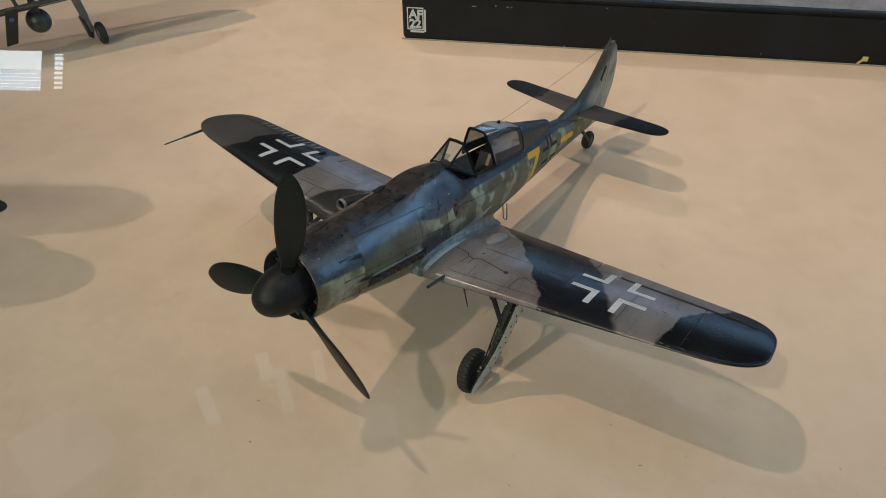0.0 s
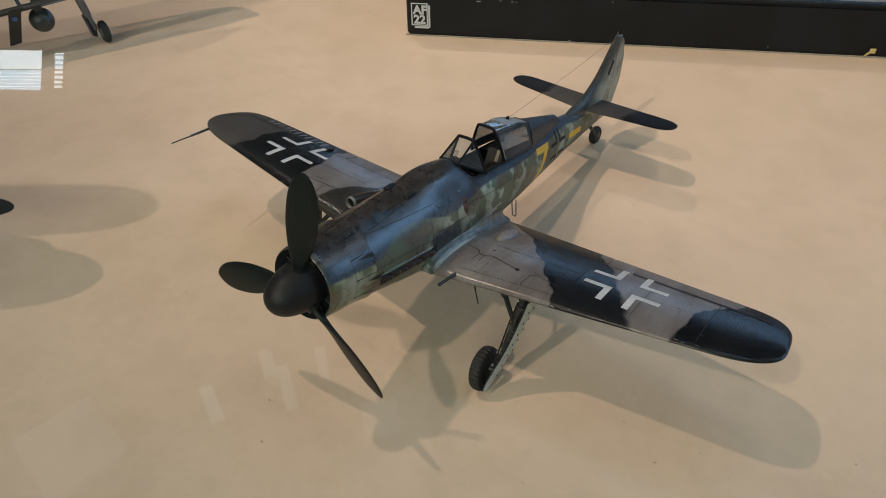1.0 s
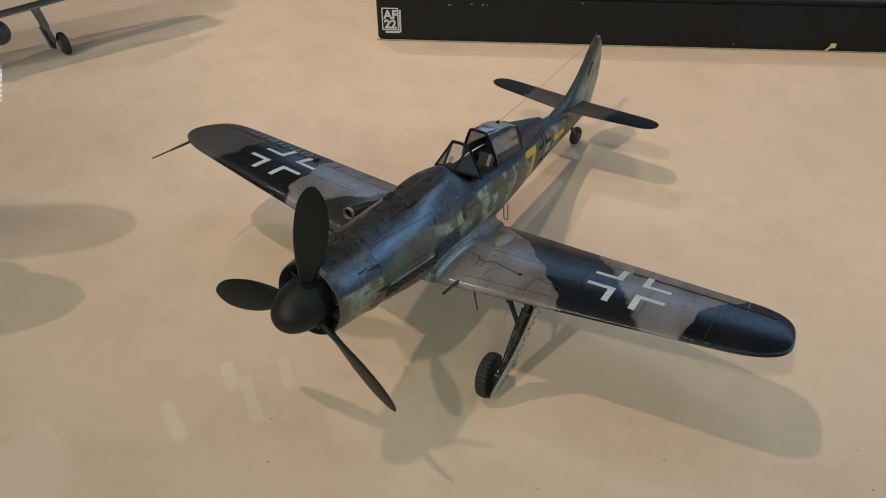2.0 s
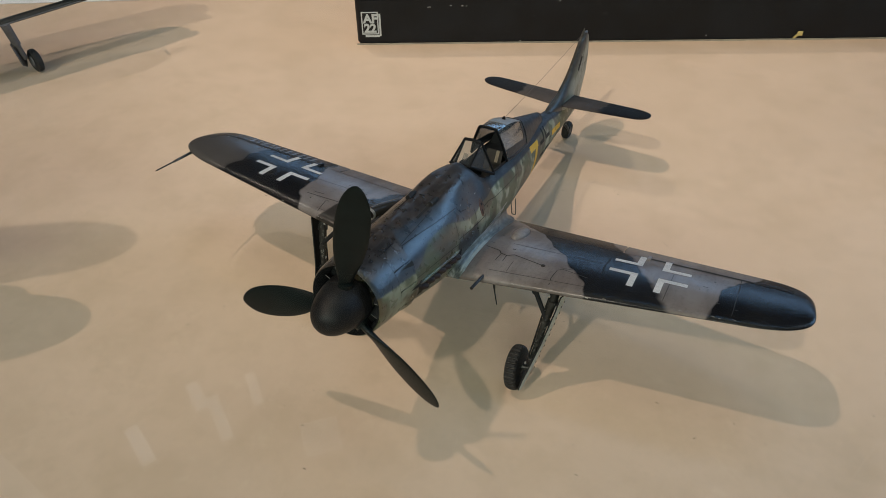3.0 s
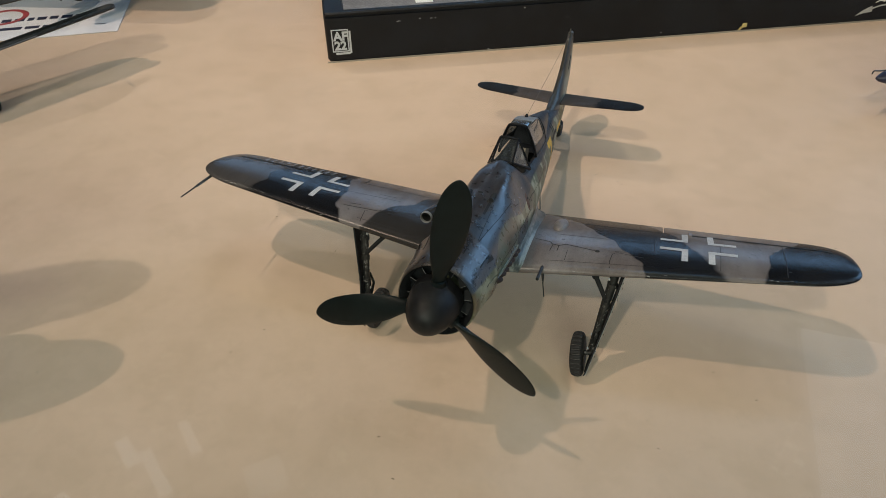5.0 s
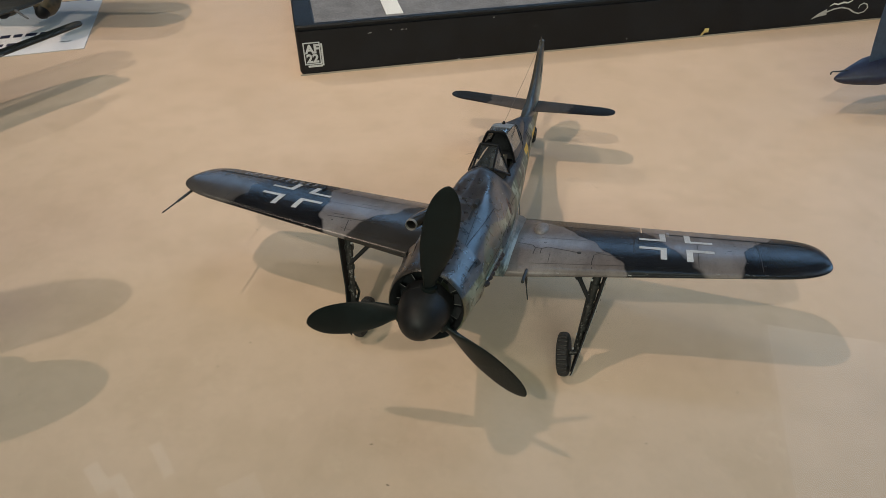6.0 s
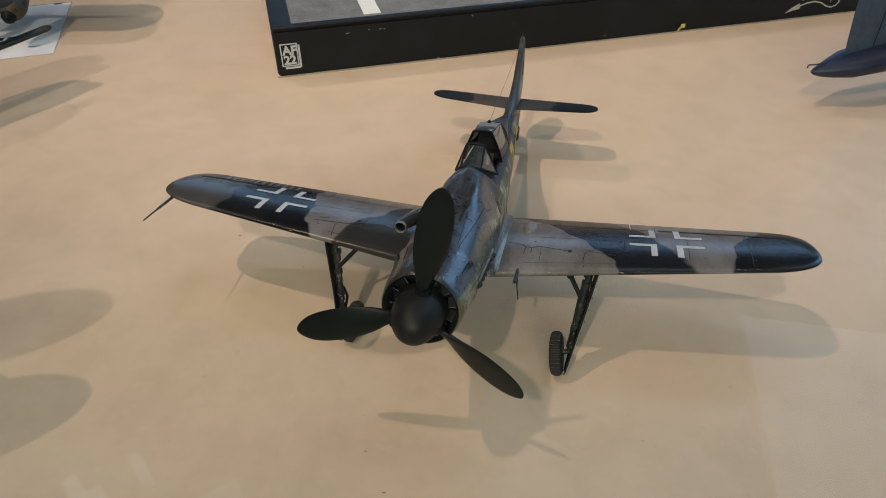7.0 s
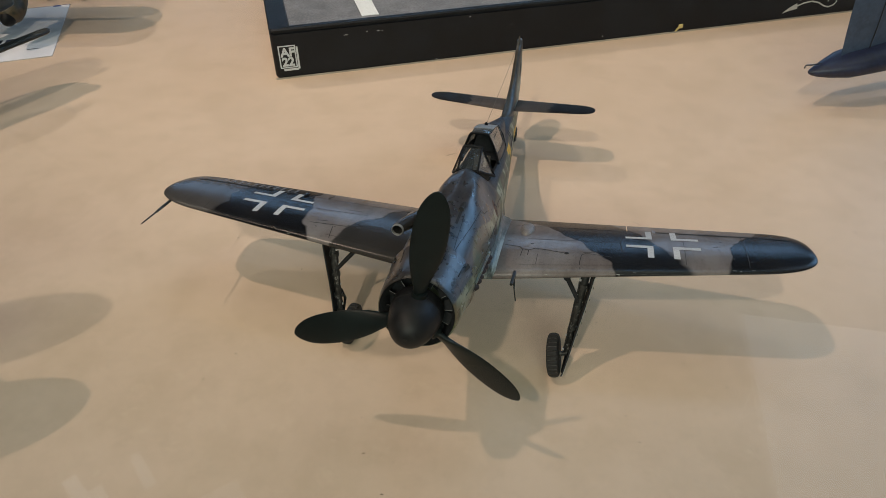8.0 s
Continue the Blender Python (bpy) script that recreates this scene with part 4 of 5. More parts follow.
for side in (1, -1):
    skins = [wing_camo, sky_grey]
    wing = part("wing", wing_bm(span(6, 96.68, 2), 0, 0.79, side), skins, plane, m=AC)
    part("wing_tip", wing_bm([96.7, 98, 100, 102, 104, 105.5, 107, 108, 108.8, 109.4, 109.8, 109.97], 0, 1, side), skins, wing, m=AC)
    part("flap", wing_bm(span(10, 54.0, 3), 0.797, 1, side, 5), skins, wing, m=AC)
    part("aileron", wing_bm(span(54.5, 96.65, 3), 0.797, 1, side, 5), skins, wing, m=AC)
    cx, cy = CROSS[side]
    for sx, sy in ((1, 1), (1, -1), (-1, 1), (-1, -1)):
        a, b = 3.9, 11.4
        bm = ribbon(bmesh.new(), wing_point, [(cx + sx * (a - 0.95), cy + sy * a), (cx + sx * b, cy + sy * a)], 1.9, 0.1, 1.0)
        ribbon(bm, wing_point, [(cx + sx * a, cy + sy * (a + 0.9)), (cx + sx * a, cy + sy * b)], 1.9, 0.1, 0.8)
        part("cross_marking", bm, dull_white, wing, "white angled cross outline", m=AC)
    bm = bmesh.new()

    def at(x, u):
        le, te = wing_edge(side * x)
        return (side * x, le + (te - le) * u)

    for pts, w in WING_LINES[side]:
        ribbon(bm, wing_point, pts, w, 0.05)
    ribbon(bm, wing_point, [at(14, 0.792), at(62, 0.792)], 0.25, 0.05)
    ribbon(bm, wing_point, [at(62, 0.792), at(96, 0.792)] + [at(x, 0.792) for x in (98, 100, 102, 104)], 1.1, 0.09)
    part("panel_lines", bm, line_mat, wing, "dark washed panel lines", m=AC)
    bm = bmesh.new()
    for k in range(14):
        x, u = random.uniform(15, 95), random.uniform(0.08, 0.75)
        p = at(x, u)
        ribbon(bm, wing_point, [p, (p[0] + random.uniform(0.3, 1.4), p[1] + random.uniform(-0.3, 0.3))], random.uniform(0.15, 0.5), 0.055)
    tagged(part("grime", bm, line_mat, wing, "dark grime spots in the panel corners", m=AC), kind="stuff")
    bm = bmesh.new()
    for k in range(7):
        x = random.uniform(15, 90)
        p = at(x, random.uniform(0.0, 0.03))
        ribbon(bm, wing_point, [p, (p[0] + random.uniform(0.3, 1.2), p[1])], random.uniform(0.08, 0.16), 0.05)
    tagged(part("paint_chips", bm, strut_pale, wing, "bare metal chips on the leading edge", m=AC), kind="stuff")
    part("gun_bulge", dome(bmesh.new(), wing_point, side * 20.6, 75.0, 2.5, 6.6, 1.7), bulge_grey, wing, "pale grey gun fairing bulge", m=AC)
    part("fuel_cap", dome(bmesh.new(), wing_point, side * 35.0, 55.6, 0.75, 0.75, 0.25, 3, 14), line_mat, wing, m=AC)
    z = wing_z(20, 0) + 1.0
    if side > 0:
        barrel = part("gun_barrel", rod([(20, 46, z), (20, 39.5, z + 0.3), (20.05, 36.4, z + 0.45)], [0.5, 0.5, 0.5], 12), gunmetal, wing, m=AC)
        # flat dark disc stands for the shade inside the barrel
        part("muzzle", rod([(20.05, 36.45, z + 0.45), (20.05, 36.3, z + 0.45)], 0.34, 12), line_mat, barrel, m=AC)
    part("hinge_fitting", box(side * 62.6 - 0.6, side * 62.6 + 0.6, 76.2, 79.6, wing_z(62, 0.8) - 0.2, wing_z(62, 0.8) + 0.7, 0.2), wing_camo, wing, m=AC)
bm = bmesh.new()
for k in range(11):
    x = -(68 + 2.7 * k)
    le, te = wing_edge(x)
    ribbon(bm, wing_point, [(x, le + (te - le) * 0.83), (x, le + (te - le) * 0.95)], 1.0, 0.06)
# tapes are real; their sheen is put into the paler grey
part("rib_tapes", bm, plain("rib_tape_sheen", (0.10, 0.10, 0.106), 0.3, grain=1500), wing, "rib tapes on the aileron, paled for their sheen", m=AC)
part("pitot_tube", rod([(-104.3, 60, -2.6), (-104.3, 46, -3.6), (-104.3, 45.9, -3.6), (-104.3, 37.3, -4.2)], [0.55, 0.45, 0.28, 0.22], 8), strut_grey, wing, m=AC)
part("aerial_mast", rod([(18.0, 58, -13.5), (18.4, 60.6, -21.3), (18.6, 61.5, -24.5), (19.2, 63.7, -31.0)], [0.55, 0.5, 0.25, 0.2], 8), strut_grey, plane, "thin bent grey aerial under the wing", m=AC)


# tail
def foil(le, te, half, n=12):
    pts = []
    for k in range(n + 1):
        u = 0.5 - 0.5 * math.cos(math.pi * k / n)
        pts.append((le + (te - le) * u, half * 2.6 * (0.9 * math.sqrt(u) * (1 - u) + 0.1 * (1 - u) * u)))
    return pts


def tail_edge(x):
    le, te = 166 + 0.12 * x, 186.0 - 0.04 * x
    if x > 31:
        s = min((x - 31) / 8.05, 1)
        k = (1 - s**2.4) ** (1 / 2.4)
        le, te = 178 + (le - 178) * k, 178 + (te - 178) * k
    return le, te


for side in (1, -1):
    rings, lift = [], (0.0 if side > 0 else 0.05)
    for x in (1.5, 8, 15, 22, 29, 31, 33, 34.5, 36, 37, 38, 38.6, 38.95):
        le, te = tail_edge(x)
        f = foil(le, te, 0.04 * (te - le))
        rings.append([(side * x, y, 7.3 + lift * x + h) for y, h in f] + [(side * x, y, 7.3 + lift * x - h) for y, h in f[-2:0:-1]])
    tp = part("tailplane", loft(rings), tail_camo, plane, m=AC)

    def skin(x, y, off, lift=lift):
        le, te = tail_edge(abs(x))
        u = min(max((y - le) / (te - le), 0), 1)
        return Vector((x, y, 7.3 + lift * abs(x) + 0.04 * (te - le) * 2.6 * (0.9 * math.sqrt(u) * (1 - u) + 0.1 * (1 - u) * u) + off))

    bm = ribbon(bmesh.new(), skin, [(side * 4, 177.6), (side * 35, 178.8)], 0.3)
    ribbon(bm, skin, [(side * 14, 168), (side * 14, 177)], 0.15)
    ribbon(bm, skin, [(side * 26, 170), (side * 26, 177)], 0.15)
    tagged(part("panel_lines", bm, line_mat, tp, m=AC), kind="stuff")

FIN = [(2, 150, 203.8), (5, 150.5, 204.4), (8, 152.5, 205.4), (9.6, 158, 205.8), (12, 166.5, 206.6), (18, 176, 206.6), (23.6, 181.4, 205.6), (27.4, 184.6, 203.6), (30.1, 186.8, 202.6), (32, 188.8, 200.8), (33.1, 191.2, 198.0)]
rings = []
for z in span(2, 34.2, 0.8):
    le, te = curve_at(FIN, z)
    f = foil(le, te, 3.1 * (1 - z / 56))
    rings.append([(h, y, z) for y, h in f] + [(-h, y, z) for y, h in f[-2:0:-1]])
fin = part("fin", loft(rings), fin_camo, plane, "pale mottled grey fin and rudder", m=AC)


def fin_skin(y, z, off, side=1):
    le, te = curve_at(FIN, z)
    u = min(max((y - le) / (te - le), 0.01), 1)
    return Vector((side * (3.1 * (1 - z / 56) * 2.6 * (0.9 * math.sqrt(u) * (1 - u) + 0.1 * (1 - u) * u) + off), y, z))


for side in (1, -1):
    def skin(y, z, off, s=side):
        return fin_skin(y, z, off, s)

    bm = ribbon(bmesh.new(), skin, [(192.3, 3), (191.8, 32)], 0.35, 0.05)
    ribbon(bm, skin, [(196, 8), (196, 20)], 0.2, 0.05)
    ribbon(bm, skin, [(196, 20), (203, 20)], 0.2, 0.05)
    tagged(part("panel_lines", bm, line_mat, fin, m=AC), kind="stuff")
    bm = ribbon(bmesh.new(), skin, [(185.8, 18.8), (189.4, 24.6)], 2.2, 0.09)
    part("fin_marking", bm, black_mark, fin, "small dark painted fin marking", m=AC)
part("fin_post", rod([(0, 190.5, 32.2), (0, 191.6, 34.6), (0, 192.0, 36.3)], [0.9, 0.55, 0.15], 8), fin_camo, plane, m=AC)
part("aerial_wire", rod([(0, 101.9, 19.9), (0, 146, 26.3), (0, 191.4, 34.0)], 0.07, 6), plain("wire_grey", (0.10, 0.08, 0.07), 0.6), plane, "thin aerial wire from canopy to fin", m=AC)

# engine cowl, flaps, spinner and propeller
cowl = part("cowl_ring", revolve([(7, 8.7), (2.5, 9.3), (1.5, 9.8), (1.1, 10.1), (1.3, 10.35), (2.4, 10.65), (5, 10.95), (9.9, 11.3), (9.9, 10.4), (7.5, 10.2)], 56, False, False), fus_camo, plane, m=AC)
part("inner_ring", revolve([(1.02, 10.0), (1.45, 9.74), (2.45, 9.22), (6.9, 8.58)], 56, False, False), cockpit_grey, cowl, "dark inside of the cowl ring", m=AC)
part("radiator", revolve([(6.5, 5.8), (6.2, 9.0)], 48, False, False), cockpit_grey, cowl, m=AC)
for k in range(12):
    a = radians(30 * k + 11)
    er, et = Vector((math.cos(a), 0, math.sin(a))), Vector((-math.sin(a), 0, math.cos(a)))
    rings = [[er * r + et * (w * u) + Vector((0, 4.6 + 0.9 * u + 0.12 * d, 0)) for u, d in ((-1, -1), (1, -1), (1, 1), (-1, 1))] for r, w in ((6.6, 0.9), (7.8, 1.1), (8.9, 1.2))]
    blade = part("fan_blade", loft(rings), cockpit_grey, cowl, "dark cooling fan blade", m=AC)
    part("blade_edge", rod([er * 6.8 - et * 0.95 + Vector((0, 3.55, 0)), er * 8.7 - et * 1.2 + Vector((0, 3.55, 0))], 0.07, 6), strut_pale, blade, m=AC)
for k in range(12):
    a0, a1 = k * 30 + 1.0 + 8, (k + 1) * 30 - 1.0 + 8
    flare = 0.45
    part("cowl_flap", loft([[(r * math.cos(radians(a0 + (a1 - a0) * j / 7)), y, r * math.sin(radians(a0 + (a1 - a0) * j / 7))) for j in range(8)] + [((r - 0.45) * math.cos(radians(a1 + (a0 - a1) * j / 7)), y, (r - 0.45) * math.sin(radians(a1 + (a0 - a1) * j / 7))) for j in range(8)] for y, r in ((10.15, 11.2), (13.5, 11.5), (17.2, 11.7 + flare))]), fus_camo, cowl, m=AC)
bm = bmesh.new()
for k in range(12):
    a = radians(k * 30 + 8)
    box(11.0 * math.cos(a) - 0.25, 11.0 * math.cos(a) + 0.25, 10.2, 17, 11.0 * math.sin(a) - 0.25, 11.0 * math.sin(a) + 0.25, bm=bm)
part("flap_gaps", bm, line_mat, cowl, m=AC)
tips = (81.0, 200.4, 320.0)
PROP = pose(0, 0, 52.5e-3) @ pose(0, 0, 0, -5.5, 0, 0) @ MM
bm = revolve([(-10.3 + 12.1 * (1 - math.cos(math.pi / 2 * k / 16)), 6.9 * math.sin(math.pi / 2 * k / 16) ** 0.85) for k in range(1, 17)] + [(3.0, 6.9), (3.2, 6.3)], 48)
spinner = part("spinner", bm, spinner_black, plane, m=PROP)
# dark disc on the tip, coloured like a shaded hole
part("tip_hole", rod([(0, -10.36, 0), (0, -10.12, 0)], [0.5, 0.5], 12), line_mat, spinner, m=PROP)
part("spinner_line", revolve([(-0.6, 6.72), (-0.6, 6.84), (-0.35, 6.86), (-0.35, 6.75)], 48, False, False), line_mat, spinner, m=PROP)
BLADE = [(4, 3.0, 2.2, 50), (9, 4.6, 1.9, 44), (14, 7.4, 1.6, 27), (20, 9.5, 1.3, 18), (27, 9.6, 1.0, 15), (32, 7.8, 0.8, 14), (35, 4.7, 0.6, 13), (36.3, 2.0, 0.4, 13), (36.6, 0.4, 0.25, 13)]
for tip in tips:
    er = Vector((math.cos(radians(tip)), 0, math.sin(radians(tip))))
    et = Vector((-math.sin(radians(tip)), 0, math.cos(radians(tip))))
    rings = []
    for r in [4, 5, 6, 7, 8, 9, 10, 11.5, 13, 14.5, 16, 18, 20, 22, 24, 26, 28, 29.5, 31, 32.3, 33.5, 34.5, 35.3, 35.9, 36.3, 36.5, 36.6]:
        w, th, beta = curve_at(BLADE, r) * np.array([0.9, 1.0, 1.0])
        lead = et * math.cos(radians(beta)) + Vector((0, -1, 0)) * math.sin(radians(beta))
        nrm = er.cross(lead)
        rings.append([er * r + lead * (w / 2 * math.cos(2 * math.pi * k / 20)) + nrm * (th / 2 * math.sin(2 * math.pi * k / 20)) for k in range(20)])
    blade = part("blade", loft(rings), dark_green, spinner, m=PROP)
    part("root_cuff", rod([er * 5.6, er * 7.6], [2.2, 1.9], 16), dark_green, blade, m=PROP)

# exhausts
for side in (1, -1):
    def skin(y, z, off, s=side):
        return fus_side(y, z, off, s)

    # slot and stub mouths are dark patches painted for the shade of hollows
    us = span(20.3, 45.8, 1.5)
    part("exhaust_slot", skin_patch(skin, us, [-5.4 - 0.02 * (u - 20) for u in us], [-1.2 - 0.042 * (u - 20.5) for u in us], 0.06), line_mat, fuselage, m=AC)
    part("exhaust_lip", rod([skin(y, -1.1 - 0.042 * (y - 20.5), 0.15) for y in span(20.0, 43.6, 2.0)], [0.2] + [0.5] * 11 + [0.2], 10), fus_camo, fuselage, m=AC)
    for k in range(7):
        y = 20.6 + 3.25 * k
        z = -3.0 + 0.35 * (k % 2) - 0.08 * k
        x = fus_side(y, z).x - 0.55
        stub = part("exhaust_stub", rod([(side * (x - 1), y, z + 0.3), (side * (x + 0.1), y + 0.9, z), (side * (x + 0.6), y + 2.2, z - 0.4), (side * (x + 0.9), y + 3.6, z - 0.9)], [0.9, 1.0, 0.95, 0.82], 12), rust, fuselage, "rusty brown exhaust stub", m=AC)
        part("stub_rim", rod([(side * (x + 0.88), y + 3.5, z - 0.87), (side * (x + 0.92), y + 3.7, z - 0.93)], [0.90, 0.86], 12), rust_pale, stub, "pale stub rim", m=AC)
        part("stub_mouth", rod([(side * (x + 0.92), y + 3.7, z - 0.93), (side * (x + 0.93), y + 3.76, z - 0.95)], [0.62, 0.56], 12), line_mat, stub, m=AC)
    # black wedges laid over the skin stand for shade in the flap openings
    for us, mid, half in ((span(12.6, 17.6, 0.5), 34.4, 5.5), (span(13.6, 18.8, 0.5), 0.8, 5.0)):
        wedge = [half * (u - us[0]) / (us[-1] - us[0]) for u in us]
        part("flap_gap", skin_patch(lambda u, v, off, f=side: fus_point(u, v if f > 0 else 180 - v, off), us, [mid - w for w in wedge], [mid + 0.3 * w for w in wedge], 0.75), line_mat, cowl, m=AC)

# gun cover blisters, troughs and the supercharger intake
for side in (1, -1):
    def skin(x, y, off):
        return fus_top(x, y, off)

    part("gun_blister", dome(bmesh.new(), skin, side * 4.9, 54, 4.0, 15.0, 1.7, 10, 32, True), fus_camo, fuselage, m=AC)
    part("gun_muzzle", rod([fus_top(side * 3.7, 43.5, 0.1), fus_top(side * 3.7, 41.5, 0.4), fus_top(side * 3.6, 39.2, 0.35)], [0.5, 0.9, 0.8], 12), line_mat, fuselage, "black gun muzzle opening", m=AC)
    part("muzzle_ring", rod([fus_top(side * 3.6, 39.3, 0.35), fus_top(side * 3.6, 38.9, 0.34)], [0.92, 0.86], 14), gunmetal, fuselage, m=AC)
    # flat dark strip, no groove: the trough's shade is put into the colour
    part("gun_trough", ribbon(bmesh.new(), skin, [(side * 3.7, 31), (side * 3.6, 39)], 0.7, 0.05), line_mat, fuselage, m=AC)
part("access_latch", box(-0.8, 0.8, 40.5, 41.0, 14.0, 14.5, 0.12), gunmetal, fuselage, m=AC)
ic = Vector((-15.6, 37.4, 4.6))
rings = []
for y, r, dx, dz in ((37.2, 1.72, 0, 0), (39, 1.85, 0.1, 0), (44, 2.2, 1.2, -0.6), (50, 2.4, 2.8, -1.5), (56, 2.1, 4.4, -2.2), (62, 1.4, 5.6, -2.8)):
    rings.append([(ic.x + dx + r * math.cos(2 * math.pi * k / 24), y, ic.z + dz + r * math.sin(2 * math.pi * k / 24)) for k in range(24)])
intake = part("air_intake", loft(rings, cap0=False), wing_camo, fuselage, m=AC)
part("rim", loft([[(ic.x + r * math.cos(2 * math.pi * k / 24), y, ic.z + r * math.sin(2 * math.pi * k / 24)) for k in range(24)] for y, r in ((38, 1.84), (37, 1.79), (36.9, 1.70), (37.1, 1.56), (39, 1.53))], cap0=False, cap1=False), strut_pale, intake, "worn bare metal rim", m=AC)
part("mouth", loft([[(ic.x + r * math.cos(2 * math.pi * k / 24), y, ic.z + r * math.sin(2 * math.pi * k / 24)) for k in range(24)] for y, r in ((38.0, 1.54), (42, 1.3))], cap0=False), line_mat, intake, m=AC)
part("step_stirrup", rod([(6.4, 102.5, -11.0), (7.0, 103.4, -16.6), (7.2, 103.5, -17.1), (8.4, 103.5, -17.1), (8.6, 103.4, -16.6), (8.0, 102.5, -10.0)], 0.24, 8), strut_pale, fuselage, "thin pale boarding step", m=AC)
part("loop_aerial", rod([(1.3 * math.cos(radians(a)) + 2.0, 118, -12.6 + 1.5 * math.sin(radians(a))) for a in range(-200, 25, 15)], 0.14, 6), strut_pale, fuselage, m=AC)


# cockpit and canopy
def frame_bar(points, r, parent, mat, name="frame_bar"):
    return part(name, rod(points, r, 8), mat, parent, m=AC)


def panel(corners, thick, bm=None):
    """A thin flat plate through its corners."""
    bm = bm or bmesh.new()
    c = [Vector(p) for p in corners]
    nrm = (c[1] - c[0]).cross(c[2] - c[0]).normalized() * thick / 2
    a, b = [bm.verts.new(p + nrm) for p in c], [bm.verts.new(p - nrm) for p in c]
    bm.faces.new(a)
    bm.faces.new(b[::-1])
    n = len(c)
    for k in range(n):
        bm.faces.new((a[k], b[k], b[(k + 1) % n], a[(k + 1) % n]))
    return bm


bm = box(-5.6, 5.6, 69.5, 110, -4, -3.4)
for s in (1, -1):
    panel([(s * 5.9, 70, 8.6), (s * 5.9, 110, 8.6), (s * 5.6, 110, -4), (s * 5.6, 70, -4)], 0.5, bm)
cockpit = part("cockpit_tub", bm, cockpit_grey, plane, m=AC, smooth=False)
part("dashboard", box(-5.5, 5.5, 69.6, 70.6, 0, 10.4, 0.2), cockpit_grey, cockpit, m=AC)
for gx, gz in ((-2.8, 6.8), (0, 6.8), (2.8, 6.8), (-1.5, 3.6), (1.5, 3.6)):
    part("dial", rod([(gx, 70.6, gz), (gx, 70.9, gz)], [1.15, 1.1], 14), line_mat, cockpit, m=AC)
part("coaming", panel([(-4.4, 66, 13.2), (4.4, 66, 13.2), (5.2, 71, 10.3), (-5.2, 71, 10.3)], 0.7), cockpit_grey, cockpit, m=AC)
sight = part("gunsight", box(-1.1, 1.1, 67.8, 70.4, 12.2, 15.0, 0.25), cockpit_grey, cockpit, m=AC)
part("sight_glass", panel([(-0.8, 69.2, 15.0), (0.8, 69.2, 15.0), (0.8, 70.6, 17.0), (-0.8, 70.6, 17.0)], 0.15), glass, sight, m=AC)
bm = box(-3.4, 3.4, 86.5, 95, -1.5, 0.2, 0.4)
panel([(-3.3, 94, 0), (3.3, 94, 0), (3.0, 97, 9.5), (-3.0, 97, 9.5)], 0.9, bm)
part("pilot_seat", bm, plain("seat_brown_black", (0.03, 0.026, 0.022), 0.6, grain=1500), cockpit, m=AC)
part("harness_strap", panel([(0.5, 95.3, 5.5), (1.7, 95.3, 5.5), (1.9, 96.4, 9.6), (0.7, 96.4, 9.6)], 0.2), plain("strap_buff", (0.32, 0.27, 0.2), 0.8, grain=2000), cockpit, m=AC)
part("control_stick", rod([(0, 80, -3.5), (0.2, 81, 2.5), (0.3, 81.6, 5.0)], [0.4, 0.4, 0.7], 8), gunmetal, cockpit, m=AC)

WS = dict(bf=(3.4, 66.4, 14.6), tp=(3.0, 75.2, 19.9), br=(7.3, 78.4, 8.9))
screen = part("windscreen", panel([(-3.4, 66.4, 14.6), (3.4, 66.4, 14.6), (3.0, 75.2, 19.9), (-3.0, 75.2, 19.9)], 0.25), glass, plane, "clear flat windscreen panes in dark frames", m=AC)
for s in (1, -1):
    bf, tp, br = [(s * p[0], p[1], p[2]) for p in (WS["bf"], WS["tp"], WS["br"])]
    part("side_pane", panel([bf, br, tp], 0.25), glass, screen, m=AC)
    for a, b, r in ((bf, tp, 0.36), (bf, br, 0.5), (tp, br, 0.45)):
        frame_bar([a, b], r, screen, black_paint)
frame_bar([(-3.4, 66.4, 14.6), (3.4, 66.4, 14.6)], 0.5, screen, black_paint)
frame_bar([(-3.0, 75.2, 19.9), (0, 75.1, 20.2), (3.0, 75.2, 19.9)], 0.55, screen, black_paint)

HOOD = [(0.0, 87.0, 91.0, 20.8, 9.0, 3.2, 6.7), (0.25, 94, 96, 20.4, 9.0, 3.7, 7.0), (0.6, 103, 103.5, 19.2, 8.8, 3.7, 6.9), (1.0, 112.0, 112.0, 16.6, 8.4, 3.2, 6.3)]


def hood_ring(t, grow=0.0):
    """One cross-section of the hood: straight sides, a flat top and rounded corners."""
    yt, yb, zt, zb, wt, wb = curve_at(HOOD, t)
    side = [(wb + (wt - wb) * k / 6 + 0.35 * math.sin(math.pi * k / 6), k / 6 * 0.93) for k in range(7)]
    side += [(wt - 0.35, 0.975), (wt - 1.0, 0.995), (wt - 2.0, 1.0)]
    half = [(w + grow, h) for w, h in side]
    full = [(-w, h) for w, h in half] + [(0, 1.005)] + [(w, h) for w, h in half[::-1]]
    return [(x, yb + (yt - yb) * h, zb + (zt - zb + grow) * h) for x, h in full]


def shell(rings, thick):
    outer = rings
    bm = bmesh.new()
    rows = [[bm.verts.new(p) for p in r] for r in outer]
    n = len(rings[0])
    for a, b in zip(rows, rows[1:]):
        for k in range(n - 1):
            bm.faces.new((a[k], a[k + 1], b[k + 1], b[k]))
    bmesh.ops.recalc_face_normals(bm, faces=bm.faces[:])
    bmesh.ops.solidify(bm, geom=bm.faces[:], thickness=thick)
    return bm


hood = part("canopy_hood", shell([hood_ring(t) for t in span(0, 1, 0.07)], 0.22), hood_glass, plane, "clear sliding canopy hood pushed open", m=AC)
